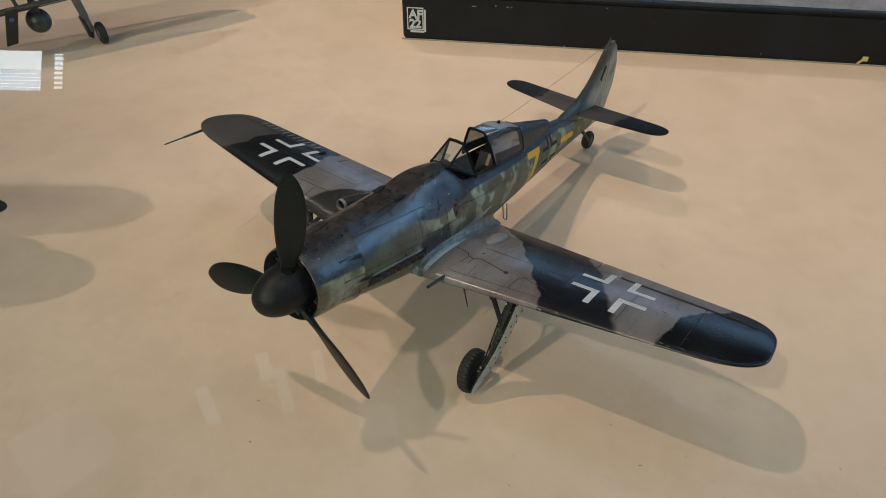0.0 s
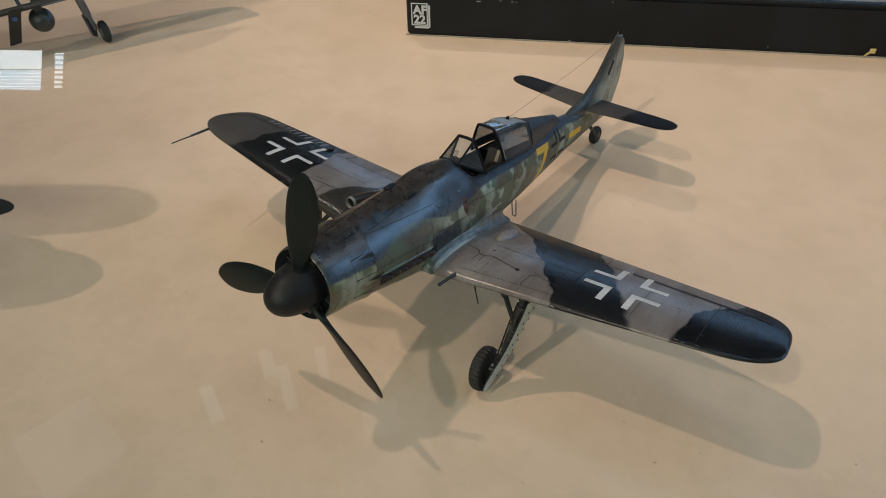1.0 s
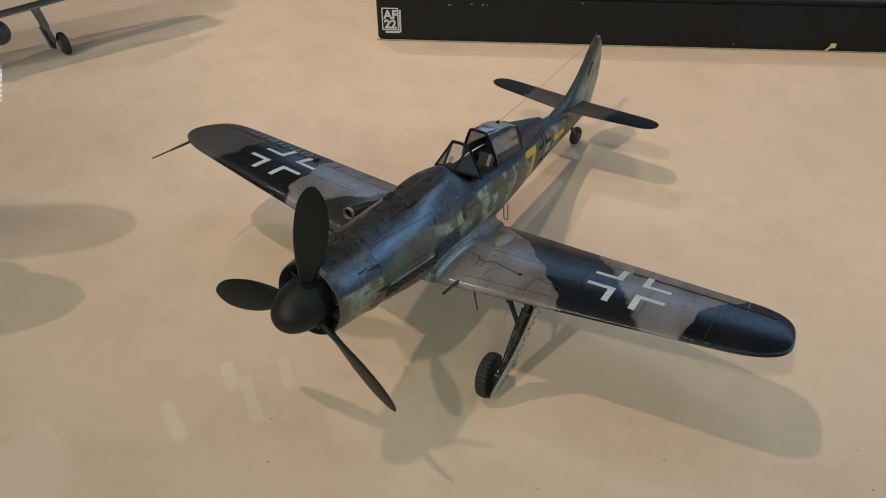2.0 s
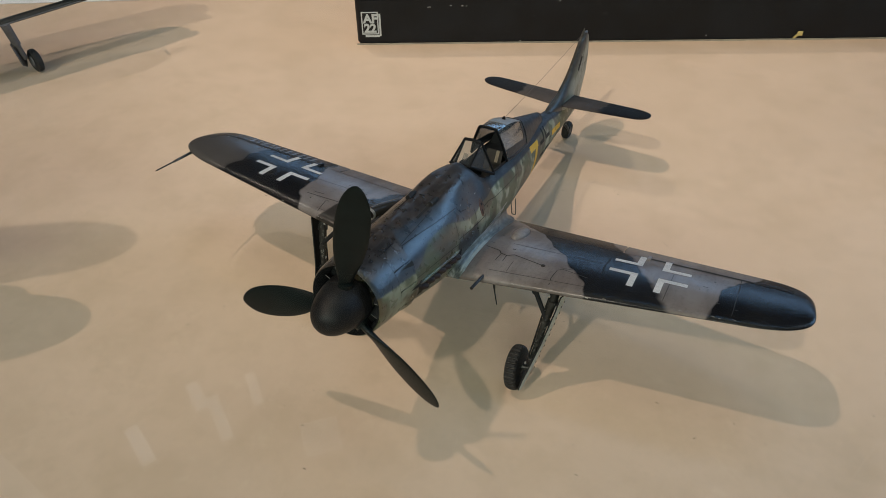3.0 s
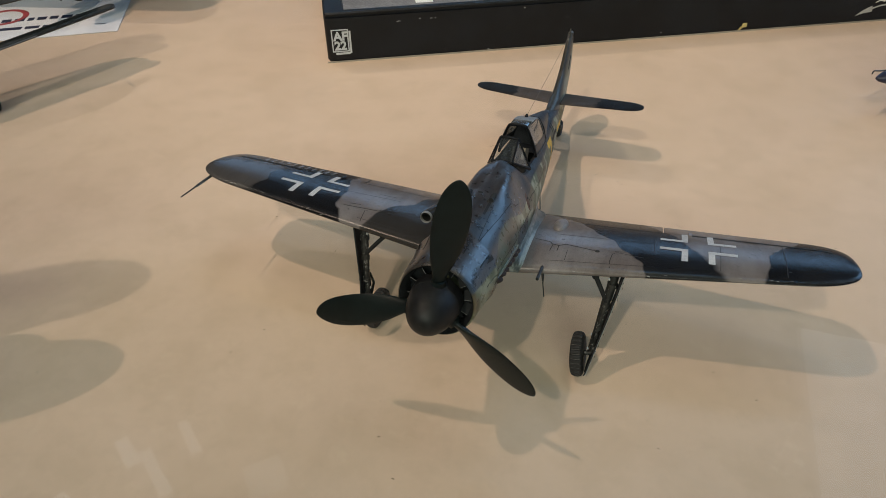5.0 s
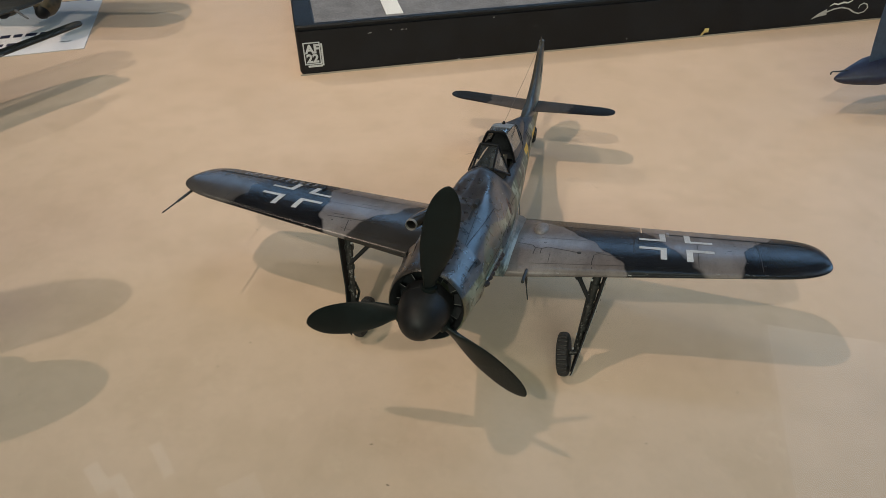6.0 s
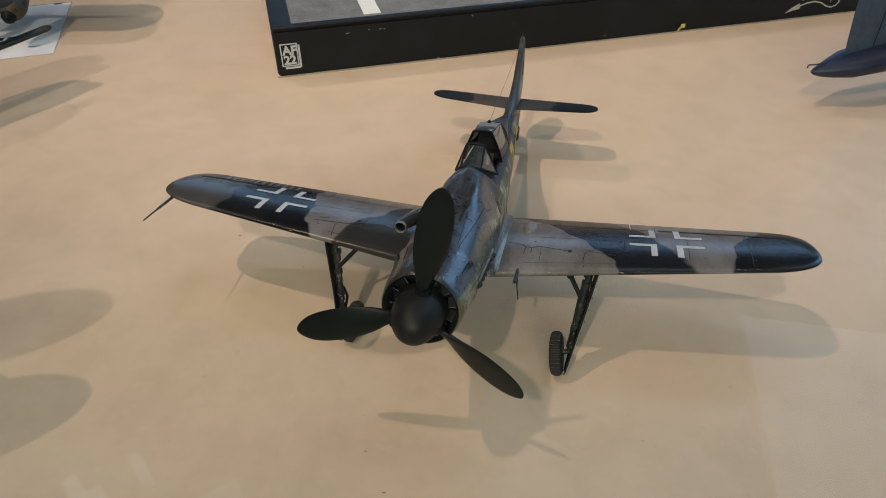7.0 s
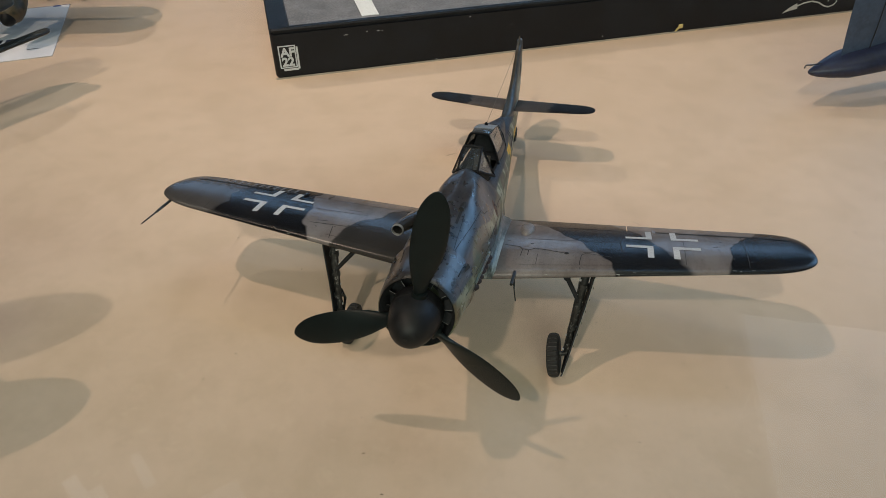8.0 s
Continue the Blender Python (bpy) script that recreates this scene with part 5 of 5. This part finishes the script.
part("front_arch", rod(hood_ring(0.0, 0.1), 0.5, 8), black_paint, hood, "black canopy arch", m=AC)
part("rear_arch", rod(hood_ring(1.0, 0.05), 0.35, 8), fus_camo, hood, m=AC)
for s in (0, -1):
    part("sill_rail", rod([hood_ring(t, 0.05)[s] for t in span(0, 1, 0.1)], 0.45, 8), fus_camo, hood, m=AC)
for low in (True, False):
    part("hood_skirt", shell([hood_ring(t, 0.1)[:3] if low else hood_ring(t, 0.1)[-3:] for t in span(0.08, 1, 0.07)], 0.15), fus_camo, hood, "dark painted lower edge of the hood", m=AC)
part("rear_band", shell([hood_ring(t, 0.1) for t in (0.9, 0.95, 1.0)], 0.15), fus_camo, hood, "dark painted rear band of the hood", m=AC)
bm = shell([hood_ring(t, 0.12)[7:14] for t in span(0.3, 1, 0.1)], 0.15)
# strip's colour is paled to hold the silvery highlight of the hood top
part("top_strip", bm, plain("strip_with_highlight", (0.17, 0.185, 0.20), 0.28, grain=500, vary=0.5), hood, "blue-grey strip along the top, paled for its silvery highlight", m=AC)
rings = []
for y in span(112, 140.5, 1.9):
    t = (y - 112) / 28.5
    zt, wt = 16.5 - 5.2 * t, 6.3 * (1 - t) + 2.3 * t
    zb = 7.2 - 1.0 * t
    rings.append([(wt * math.copysign(abs(math.sin(a)) ** 0.75, math.sin(a)), y, zb + (zt - zb) * abs(math.cos(a)) ** 0.85) for a in [(-1 + 2 * k / 14) * math.pi / 2 for k in range(15)]])
fairing = part("hood_fairing", shell(rings, 0.3), fus_camo, hood, "dark painted metal fairing behind the canopy", m=AC)
part("aerial_knob", rod([(0, 101.4, 19.0), (0, 101.6, 20.2), (0, 101.9, 20.6)], [0.7, 0.6, 0.3], 10), black_paint, hood, m=AC)
bm = panel([(-5.4, 104.5, 8.6), (5.4, 104.5, 8.6), (4.2, 106.4, 13.0), (2.6, 107.2, 16.4), (-2.6, 107.2, 16.4), (-4.2, 106.4, 13.0)], 0.9)
part("head_armour", bm, cockpit_grey, hood, "dark head armour plate", m=AC)
part("rear_deck", box(-5.6, 5.6, 96.5, 111.5, 8.0, 8.6, 0.2), cockpit_grey, hood, "dark deck under the canopy", m=AC)
for s in (1, -1):
    part("armour_stay", rod([(s * 1.5, 108, 13.5), (s * 3.5, 111.5, 11)], 0.4, 6), cockpit_grey, hood, m=AC)

# landing gear
for side in (1, -1):
    s = side
    gear = part("gear_leg", rod([(s * 42, 50, -8), (s * 40.8, 48.2, -18), (s * 40.7, 48.1, -18.2), (s * 39.6, 46.6, -28), (s * 39.5, 46.5, -28.2), (s * 38.7, 45.4, -36.5)], [1.35, 1.25, 1.1, 1.05, 0.8, 0.8], 14), strut_grey, plane, m=AC)
    for z, r in ((-13, 1.65), (-20, 1.4), (-27.5, 1.4), (-33, 1.1)):
        t = (z + 8) / -28.5
        p = Vector((s * (42 - 3.3 * t), 50 - 4.6 * t, z))
        part("collar", rod([p + Vector((0, 0, 0.7)), p - Vector((0, 0, 0.7))], r, 14), strut_grey, gear, m=AC)
    for z in (-11, -16, -23, -30, -35):
        t = (z + 8) / -28.5
        p = Vector((s * (42 - 3.3 * t) - s * 1.4, 50 - 4.6 * t - 0.9, z))
        part("pipe_clip", box(p.x - 0.35, p.x + 0.35, p.y - 0.35, p.y + 0.35, z - 0.35, z + 0.35, 0.1), chip_mat, gear, m=AC)
    part("brake_pipe", rod([(s * 40.6, 48.9, -10), (s * 39.4, 47.2, -18), (s * 38.6, 45.6, -27), (s * 37.6, 44.6, -36)], 0.28, 6), line_mat, gear, m=AC)
    part("torque_link", rod([(s * 39.3, 48.2, -26), (s * 38.6, 50.0, -30.5), (s * 38.6, 47.0, -35)], 0.5, 6), strut_grey, gear, m=AC)
    top_in = 35.0 if side > 0 else 32.6
    part("retraction_strut", rod([(s * top_in, 47.5, -8), (s * (top_in + 1.2), 47.6, -10.4), (s * (top_in + 1.6), 47.6, -11.0), (s * 40.6, 47.6, -18.5)], [1.0, 1.1, 0.75, 0.7], 10), cockpit_grey, gear, m=AC)
    axis = (AC.to_3x3() @ Vector((1, 0, 0.14 * s))).normalized()
    c = AC @ Vector((s * 34.8, 44.6, -37.4))
    c.z = 0.00725
    part("axle", rod([(s * 38.8, 45.3, -36.8), (s * 35.2, 44.6, -37.3)], 0.8, 10), strut_grey, gear, m=AC)
    turn = Vector((0, 1, 0)).rotation_difference(axis).to_matrix().to_4x4()
    WM = Matrix.Translation(c) @ turn @ MM
    rings = []
    for y, r, cut in ((-1.75, 3.5, 0), (-2.0, 5.4, 0), (-1.75, 6.4, 0.0), (-1.4, 6.95, 0.5), (-0.5, 7.25, 0.5), (0.5, 7.25, 0.5), (1.4, 6.95, 0.5), (1.75, 6.4, 0.0), (2.0, 5.4, 0), (1.75, 3.5, 0)):
        rings.append([((r - (cut if k % 4 == 0 else 0)) * math.cos(2 * math.pi * k / 112), y, (r - (cut if k % 4 == 0 else 0)) * math.sin(2 * math.pi * k / 112)) for k in range(112)])
    wheel = part("wheel", loft(rings), rubber, gear, "black ribbed rubber tyre", m=WM, angle=25)
    bm = bmesh.new()
    for k in range(28):
        a = 2 * math.pi * (k + 0.02) / 28
        ct, st = math.cos(a), math.sin(a)
        q = [bm.verts.new((r * math.cos(a + d), y, r * math.sin(a + d))) for y, r, d in ((-1.45, 6.82, -0.012), (0, 6.9, -0.012), (1.45, 6.82, -0.012), (1.45, 6.82, 0.012), (0, 6.9, 0.012), (-1.45, 6.82, 0.012))]
        bm.faces.new(q)
    part("tread_dust", bm, plain("tread_dust", (0.09, 0.085, 0.08), 0.9, grain=1500) if side > 0 else bpy.data.materials["tread_dust"], wheel, "pale dust in the tread grooves", m=WM)
    for face in (-1, 1):
        part("hub", revolve([(face * 1.2, 3.6), (face * 1.75, 3.5), (face * 1.5, 2.4), (face * 1.9, 1.2), (face * 2.0, 0.6)], 24, False, True), strut_grey, wheel, m=WM)
    rows = []
    for z, y0, y1, dx in ((-9, 46.5, 54.0, 0), (-14, 46.0, 53.2, 0.2), (-20, 45.2, 52.3, 0.3), (-26, 44.2, 51.4, 0.3), (-31, 42.4, 50.6, 0.2), (-35, 40.4, 49.6, 0.1), (-38.5, 39.2, 47.8, 0), (-41, 39.2, 45.2, 0), (-42.7, 40.2, 42.6, 0)):
        x = 44.9 + (z + 9) * 0.19 + dx
        rows.append([(s * (x - 0.5 * (2 * k / 6 - 1) ** 2), y0 + (y1 - y0) * k / 6, z) for k in range(7)] + [(s * (x - 0.5 * (2 * k / 6 - 1) ** 2 - 0.45), y0 + (y1 - y0) * k / 6, z) for k in range(6, -1, -1)])
    bm = loft(rows)
    bm.normal_update()
    bmesh.ops.recalc_face_normals(bm, faces=bm.faces[:])
    for f in bm.faces:
        f.material_index = 0 if f.normal.x * s > 0.6 else 1
    # starboard outer face gets the dark strut colour as shade under the wing
    door = part("gear_door", bm, [door_grey if side > 0 else strut_grey, cockpit_grey], gear, "pale grey gear door plate" if side > 0 else "gear door plate painted dark for the wing's shade", m=AC)
    bm = bmesh.new()
    for k in range(7):
        z = -13 - 4 * k
        for f in (0.3, 0.75):
            y = 46.5 - 0.18 * (-9 - z) * 1.0 + f * 7.2
            x = 44.9 + (z + 9) * 0.19 + 0.35
            rod([(s * x, y, z), (s * (x + 0.12), y, z)], 0.32, 8, bm=bm)
    tagged(part("rivets", bm, line_mat, door, m=AC), kind="stuff")
tw = AC @ Vector((0, 189.5, 0))
TWM = Matrix.Translation((tw.x, tw.y, 0.0043)) @ pose(0, 0, 0, 0, 0, 90) @ MM
fork = part("tail_leg", rod([(0, 181, -4), (1.6, 186, -9.0), (1.6, 189.4, -12.2)], [1.0, 0.6, 0.5], 8), strut_grey, plane, m=AC)
tail_wheel = part("tail_wheel", revolve([(-1.3, 2.0), (-1.7, 3.3), (-1.0, 4.05), (0, 4.3), (1.0, 4.05), (1.7, 3.3), (1.3, 2.0)], 28), rubber, fork, m=TWM)
for face in (-1, 1):
    part("hub", revolve([(face * 1.1, 2.1), (face * 1.6, 1.9), (face * 1.7, 0.6)], 16, False, True), strut_grey, tail_wheel, m=TWM)

# ---- the name card under the neighbouring model ----
paper = plain("card_paper", (0.72, 0.72, 0.76), 0.7, grain=600, vary=0.05, bump=0)
ink = plain("blue_black_ink", (0.012, 0.015, 0.05), 0.6, grain=2000, vary=0.3, bump=0)
red_ink = plain("red_ink", (0.35, 0.05, 0.06), 0.6, grain=2000, vary=0.3, bump=0)
CARD = Matrix.Translation((-0.307, 0.250, 0)) @ Matrix(((-0.872, 0.490, 0, 0), (-0.490, -0.872, 0, 0), (0, 0, 1, 0), (0, 0, 0, 1))) @ pose(0, 0, 0, 0, 0, 0)
card = empty("name_card", CARD, "white printed name card with dark blue lettering on the table", "card")
part("sheet", box(0, 0.150, -0.105, 0, 0.0001, 0.0006), paper, card)
part("edge_line", box(-0.0005, 0.150, -0.105, -0.1042, 0.00005, 0.00062), ink, card)


def card_bars(row, height, widths, mat=ink, start=0.02, gap=0.0022):
    x = start
    for w in widths:
        part("printed_bar", box(x, x + w, -row - height, -row, 0.0006, 0.00075), mat, card)
        x += w + gap


card_bars(0.034, 0.0055, (0.006, 0.005, 0.007, 0.0055, 0.006, 0.004, 0.0065, 0.006, 0.012, 0.007, 0.006, 0.007))
card_bars(0.018, 0.0045, (0.004, 0.012, 0.009, 0.015, 0.01, 0.006), start=0.033)
card_bars(0.016, 0.0006, (0.007,), ink, start=0.010)
part("printed_square", box(0.006, 0.0115, -0.104, -0.1015, 0.0006, 0.00075), plain("card_blue", (0.03, 0.08, 0.28), 0.6), card)
part("printed_ring", revolve([(0.0006, 0.016), (0.0008, 0.0155), (0.0008, 0.0125), (0.0006, 0.012)], 32, False, False), red_ink, card, m=Matrix.Translation((0.082, -0.045, 0)) @ pose(0, 0, 0, 90))

# ---- dark neighbouring model with a wheel, a tank and a long wing ----
dark_plane_mat = plain("black_green_paint", (0.014, 0.015, 0.014), 0.45, grain=500, vary=0.5)
silver = plain("dull_aluminium", (0.12, 0.125, 0.14), 0.5, 0.2, grain=700, vary=0.25)
neighbour = empty("dark_model_aircraft", pose(-0.292, 0.125, 0, 0, 0, 68.8), "dark painted model aircraft standing on rubber wheels", "model aircraft")


def simple_wing(s0, s1, chord, z0, slope, thick, round_from, mid):
    """A wing along x from s0 to the rounded end s1; leading edge at y 0."""
    rings = []
    for s in span(s0, round_from, 6) + [round_from + (s1 - round_from) * math.sin(math.pi / 2 * k / 9) for k in range(1, 10)]:
        k = math.sqrt(max(0.0, 1 - ((s - round_from) / (s1 - round_from)) ** 2.2)) if s > round_from else 1
        k = max(k, 0.02)
        le, te = mid + (0 - mid) * k, mid + (chord - mid) * k
        f = foil(le, te, thick * k, 10)
        rings.append([(s, y, z0 + slope * s + h) for y, h in f] + [(s, y, z0 + slope * s - h) for y, h in f[-2:0:-1]])
    return loft(rings)


nw = part("lower_beam", simple_wing(-150, 88, 8.5, 32.0, 0.045, 1.5, 84, 4), dark_plane_mat, neighbour, m=MM)
swing = pose(0.080, 0.014, 0, 0, 0, -6.5) @ pose(-0.080, -0.014, 0) @ MM
part("wing", simple_wing(-150, 80, 32, 52, 0.0, 2.2, 50, 15), dark_plane_mat, neighbour, m=swing)
part("pitot_tube", rod([(57, 2, 52), (57, -7, 51.5), (57, -14, 51)], [0.7, 0.6, 0.5], 8), silver, neighbour, m=swing)
part("strut", rod([(-30, 4, 29), (-34, 12, 51)], 1.0, 8), dark_plane_mat, neighbour, m=MM)
part("edge_wear", rod([(-20, 0.1, 30.9), (10, -0.1, 32.3), (40, 0.1, 33.7)], 0.35, 6), silver, nw, m=MM)
leg = part("gear_leg", rod([(-1, 1, 32), (1.2, 4, 19), (1.3, 4.1, 18.8), (3.2, 7.2, 9)], [2.4, 2.2, 1.4, 1.3], 12), silver, neighbour, m=MM)
bm = panel([(-2.0, 3, 20), (2.5, 8.5, 20), (4.6, 11.5, 9), (2.8, 10, 3.0), (0.2, 6, 6)], 0.7)
part("gear_door", bm, silver, leg, m=MM)
NW = Matrix.Translation((0.0075, 0.0064, 0.0066)) @ pose(0, 0, 0, 0, 0, -84) @ MM
nwheel = part("wheel", revolve([(-1.6, 3.0), (-2.0, 5.2), (-1.3, 6.3), (0, 6.6), (1.3, 6.3), (2.0, 5.2), (1.6, 3.0)], 36), rubber, leg, m=NW)
part("hub", revolve([(-2.0, 3.1), (-2.5, 2.6), (-2.4, 1.0)], 20, False, True), silver, nwheel, m=NW)
tank = part("belly_tank", revolve([(-8 * math.cos(math.pi * k / 16), max(0.3, 6.6 * math.sin(math.pi * k / 16) ** 0.9)) for k in range(17)], 28), plain("tank_green_black", (0.03, 0.035, 0.033), 0.4, grain=400, vary=0.4), neighbour, m=Matrix.Translation((-0.0225, 0.007, 0.021)) @ MM)
part("tank_pylon", box(-24.5, -20.5, 3, 11, 26, 32, 0.5), dark_plane_mat, neighbour, m=MM)
blade = part("gear_door", panel([(-37.0, -2.5, 33), (-30.5, -1.8, 33), (-37.0, 7.5, 11), (-43.0, 8.5, 10)], 1.0), dark_plane_mat, neighbour, "dark flat undercarriage door with a blue oval", m=MM)
part("blue_oval", rod([(-35.6, 0.6, 27.0), (-35.65, -0.35, 26.6)], 1.3, 16), plain("oval_blue", (0.05, 0.14, 0.42), 0.5, grain=1500), blade, "small blue painted oval", m=MM)
part("fuselage", revolve([(-8, 3), (-6, 8), (0, 12), (20, 15), (60, 14), (120, 8), (170, 2)], 28), dark_plane_mat, neighbour, m=Matrix.Translation((-0.110, 0.01, 0.040)) @ MM)
part("gear_leg", rod([(-180, 1, 28), (-184, 8, 9)], [2.4, 1.3], 12), silver, neighbour, m=MM)
part("wheel", revolve([(-2.2, 3.0), (-2.6, 5.2), (-1.6, 6.3), (0, 6.6), (1.6, 6.3), (2.6, 5.2), (2.2, 3.0)], 36), rubber, neighbour, m=Matrix.Translation((-0.186, 0.0085, 0.0066)) @ pose(0, 0, 0, 0, 0, -90) @ MM)

# ---- small olive model behind the card ----
olive_n = Nodes("olive_brown_camouflage")
olive = olive_n.done(olive_n.mix(olive_n.step(olive_n.noise(120, 2), 0.5, 0.05), (0.022, 0.021, 0.012), (0.065, 0.046, 0.022)), 0.5)
small = empty("olive_model_aircraft", pose(-0.336, 0.262, 0, 0, 0, 12), "olive and brown camouflaged twin engined model aircraft", "model aircraft")
part("wing", simple_wing(-120, 60, 54, 36, 0.02, 2.4, 34, 22), olive, small, m=Matrix.Translation((0, 0.016, 0)) @ MM)
for x in (-27, 0):
    NM = Matrix.Translation((x * 0.001, 0.002, 0.025)) @ pose(0, 0, 0, 25) @ Matrix.Diagonal((0.85, 0.85, 0.85, 1)) @ MM
    nac = part("engine_nacelle", revolve([(-12, 3.5), (-11, 6.0), (-7, 8.6), (0, 9.6), (8, 8.8), (20, 6), (40, 2)], 24), olive, small, m=NM)
    part("spinner", revolve([(-17.5, 0.6), (-16.5, 2.8), (-14.5, 4.6), (-11.5, 5.4)], 24), black_paint, nac, m=NM)
    part("gear_leg", rod([(x, 92, 34), (x, 96, 5)], 1.0, 8), silver, nac, m=MM)
    part("wheel", revolve([(-1.6, 2.4), (-1.8, 4.2), (0, 5.0), (1.8, 4.2), (1.6, 2.4)], 24), rubber, nac, m=Matrix.Translation((x * 0.001, 0.096, 0.005)) @ pose(0, 0, 0, 0, 0, 90) @ MM)
part("fuselage", revolve([(-40, 2), (-30, 8), (0, 11), (60, 9), (130, 2)], 24), olive, small, m=Matrix.Translation((-0.070, 0.06, 0.036)) @ MM)

# ---- dark wing end of the model beside the nose ----
side_model = empty("black_model_aircraft", pose(-0.1380, -0.0050, 0, 0, 0, 34), "black painted model aircraft beside the fighter", "model aircraft")
part("wing", simple_wing(-150, 0, 34, 58, 0.0, 1.8, -40, 17), dark_plane_mat, side_model, m=pose(0, -0.017, 0) @ MM)
part("tailplane", simple_wing(-90, 0, 14, 19, 0.0, 1.0, -20, 6), dark_plane_mat, side_model, m=pose(-0.0090, 0.0060, 0) @ MM)
part("tail_boom", rod([(-0.090, 0.006, 0.019), (-0.110, 0.004, 0.058)], [0.004, 0.006], 12), dark_plane_mat, side_model)
part("gear_leg", rod([(-0.125, 0.0, 0.057), (-0.128, 0.002, 0.008)], 0.0015, 10), silver, side_model)
part("wheel", revolve([(-1.8, 3.0), (-2.0, 6.0), (0, 7.0), (2.0, 6.0), (1.8, 3.0)], 32), rubber, side_model, m=Matrix.Translation((-0.128, 0.002, 0.007)) @ pose(0, 0, 0, 0, 0, 90) @ MM)

# ---- blue-grey tail of the model at the far side ----
navy = plain("navy_blue_paint", (0.010, 0.014, 0.042), 0.42, grain=500, vary=0.35)
pale_blue = plain("blue_grey_paint", (0.042, 0.064, 0.115), 0.45, grain=450, vary=0.25)
tail = empty("navy_model_aircraft", pose(0.1474, 0.260, 0, 0, 0, 28), "navy and blue-grey model aircraft with a tail hook", "model aircraft")
TM = Matrix.Translation((0, 0, 0.0009)) @ Matrix.Diagonal((0.995, 0.995, 0.995, 1)) @ MM
rings = []
for s, r, z in ((0.4, 0.8, 19.2), (2, 1.9, 19.2), (6, 3.5, 19.5), (12, 5.2, 20.2), (22, 7.2, 21.4), (40, 8.4, 23.6), (70, 9.6, 27), (120, 12, 33), (170, 12, 38)):
    r *= 1.22
    rings.append([(s, r * (0.85 + 0.35 * min(1, s / 22)) * math.cos(2 * math.pi * k / 28), z + r * (0.80 if math.sin(2 * math.pi * k / 28) < 0 else 0.66) * math.sin(2 * math.pi * k / 28)) for k in range(28)])
cone = part("tail_cone", loft(rings), navy, tail, m=TM)
rings = []
for z, le, te in ((23, 64, 18.5), (35, 60, 16.6), (48, 55, 15), (60, 50, 14.2), (68, 46, 17), (72, 42, 24)):
    f = foil(le, te, 1.9 * (1 - z / 130), 10)
    rings.append([(y, h, z) for y, h in f] + [(y, -h, z) for y, h in f[-2:0:-1]])
rudder = part("rudder", loft(rings), pale_blue, tail, m=TM)
part("hinge_line", rod([(33.5, -1.6, 28), (33.5, -1.5, 40), (33, -1.2, 60)], 0.24, 6), line_mat, rudder, m=TM)
part("tail_hook", rod([(6, -0.5, 23.6), (-0.5, -1.2, 23.8), (-4.2, -1.6, 24.4), (-5.0, -1.7, 23.8), (-4.9, -1.7, 22.8)], 0.38, 8), gunmetal, tail, m=TM)
part("tail_leg", rod([(84, 0, 21), (80, 0, 4)], [1.4, 1.0], 8), gunmetal, tail, m=MM)
part("tail_wheel", revolve([(-1.2, 1.5), (-1.4, 3.2), (0, 4.0), (1.4, 3.2), (1.2, 1.5)], 24), rubber, tail, m=Matrix.Translation((0.080, 0, 0.004)) @ MM)

# ---- glass lid of the showcase ----
lid = empty("showcase_lid", pose(0, 0.25, 0), "clear flat glass lid above the models", "glass lid")
clear = Nodes("lid_glass")
facing = clear.add("ShaderNodeLayerWeight")
facing.inputs["Blend"].default_value = 0.5
mirror = clear.math("ADD", clear.math("MULTIPLY", clear.math("POWER", facing.outputs["Facing"], 5.0), 0.55), 0.028)
shine = clear.add("ShaderNodeBsdfGlossy")
shine.inputs["Roughness"].default_value = 0.0
both = clear.add("ShaderNodeMixShader")
clear.put(both.inputs[0], mirror)
clear.put(both.inputs[1], clear.add("ShaderNodeBsdfTransparent").outputs[0])
clear.put(both.inputs[2], shine.outputs[0])
clear.put(clear.tree.nodes["Material Output"].inputs["Surface"], both.outputs[0])
clear = clear.mat
through_glass = Nodes("lid_glass_back")
through_glass.put(through_glass.tree.nodes["Material Output"].inputs["Surface"], through_glass.add("ShaderNodeBsdfTransparent").outputs[0])
bm = box(-1.1, 1.1, -0.48, 0.78, 0.118, 0.120)
for f in bm.faces:
    f.material_index = 0 if f.calc_center_median().z > 0.1199 else 1
pane = part("pane", bm, [clear, through_glass.mat], lid, smooth=False)
pane.visible_shadow = False
for x in (-1.1, 1.1):
    part("edge_strip", box(x - 0.006, x + 0.006, -0.48, 0.78, 0.0, 0.118), black_paint, lid)
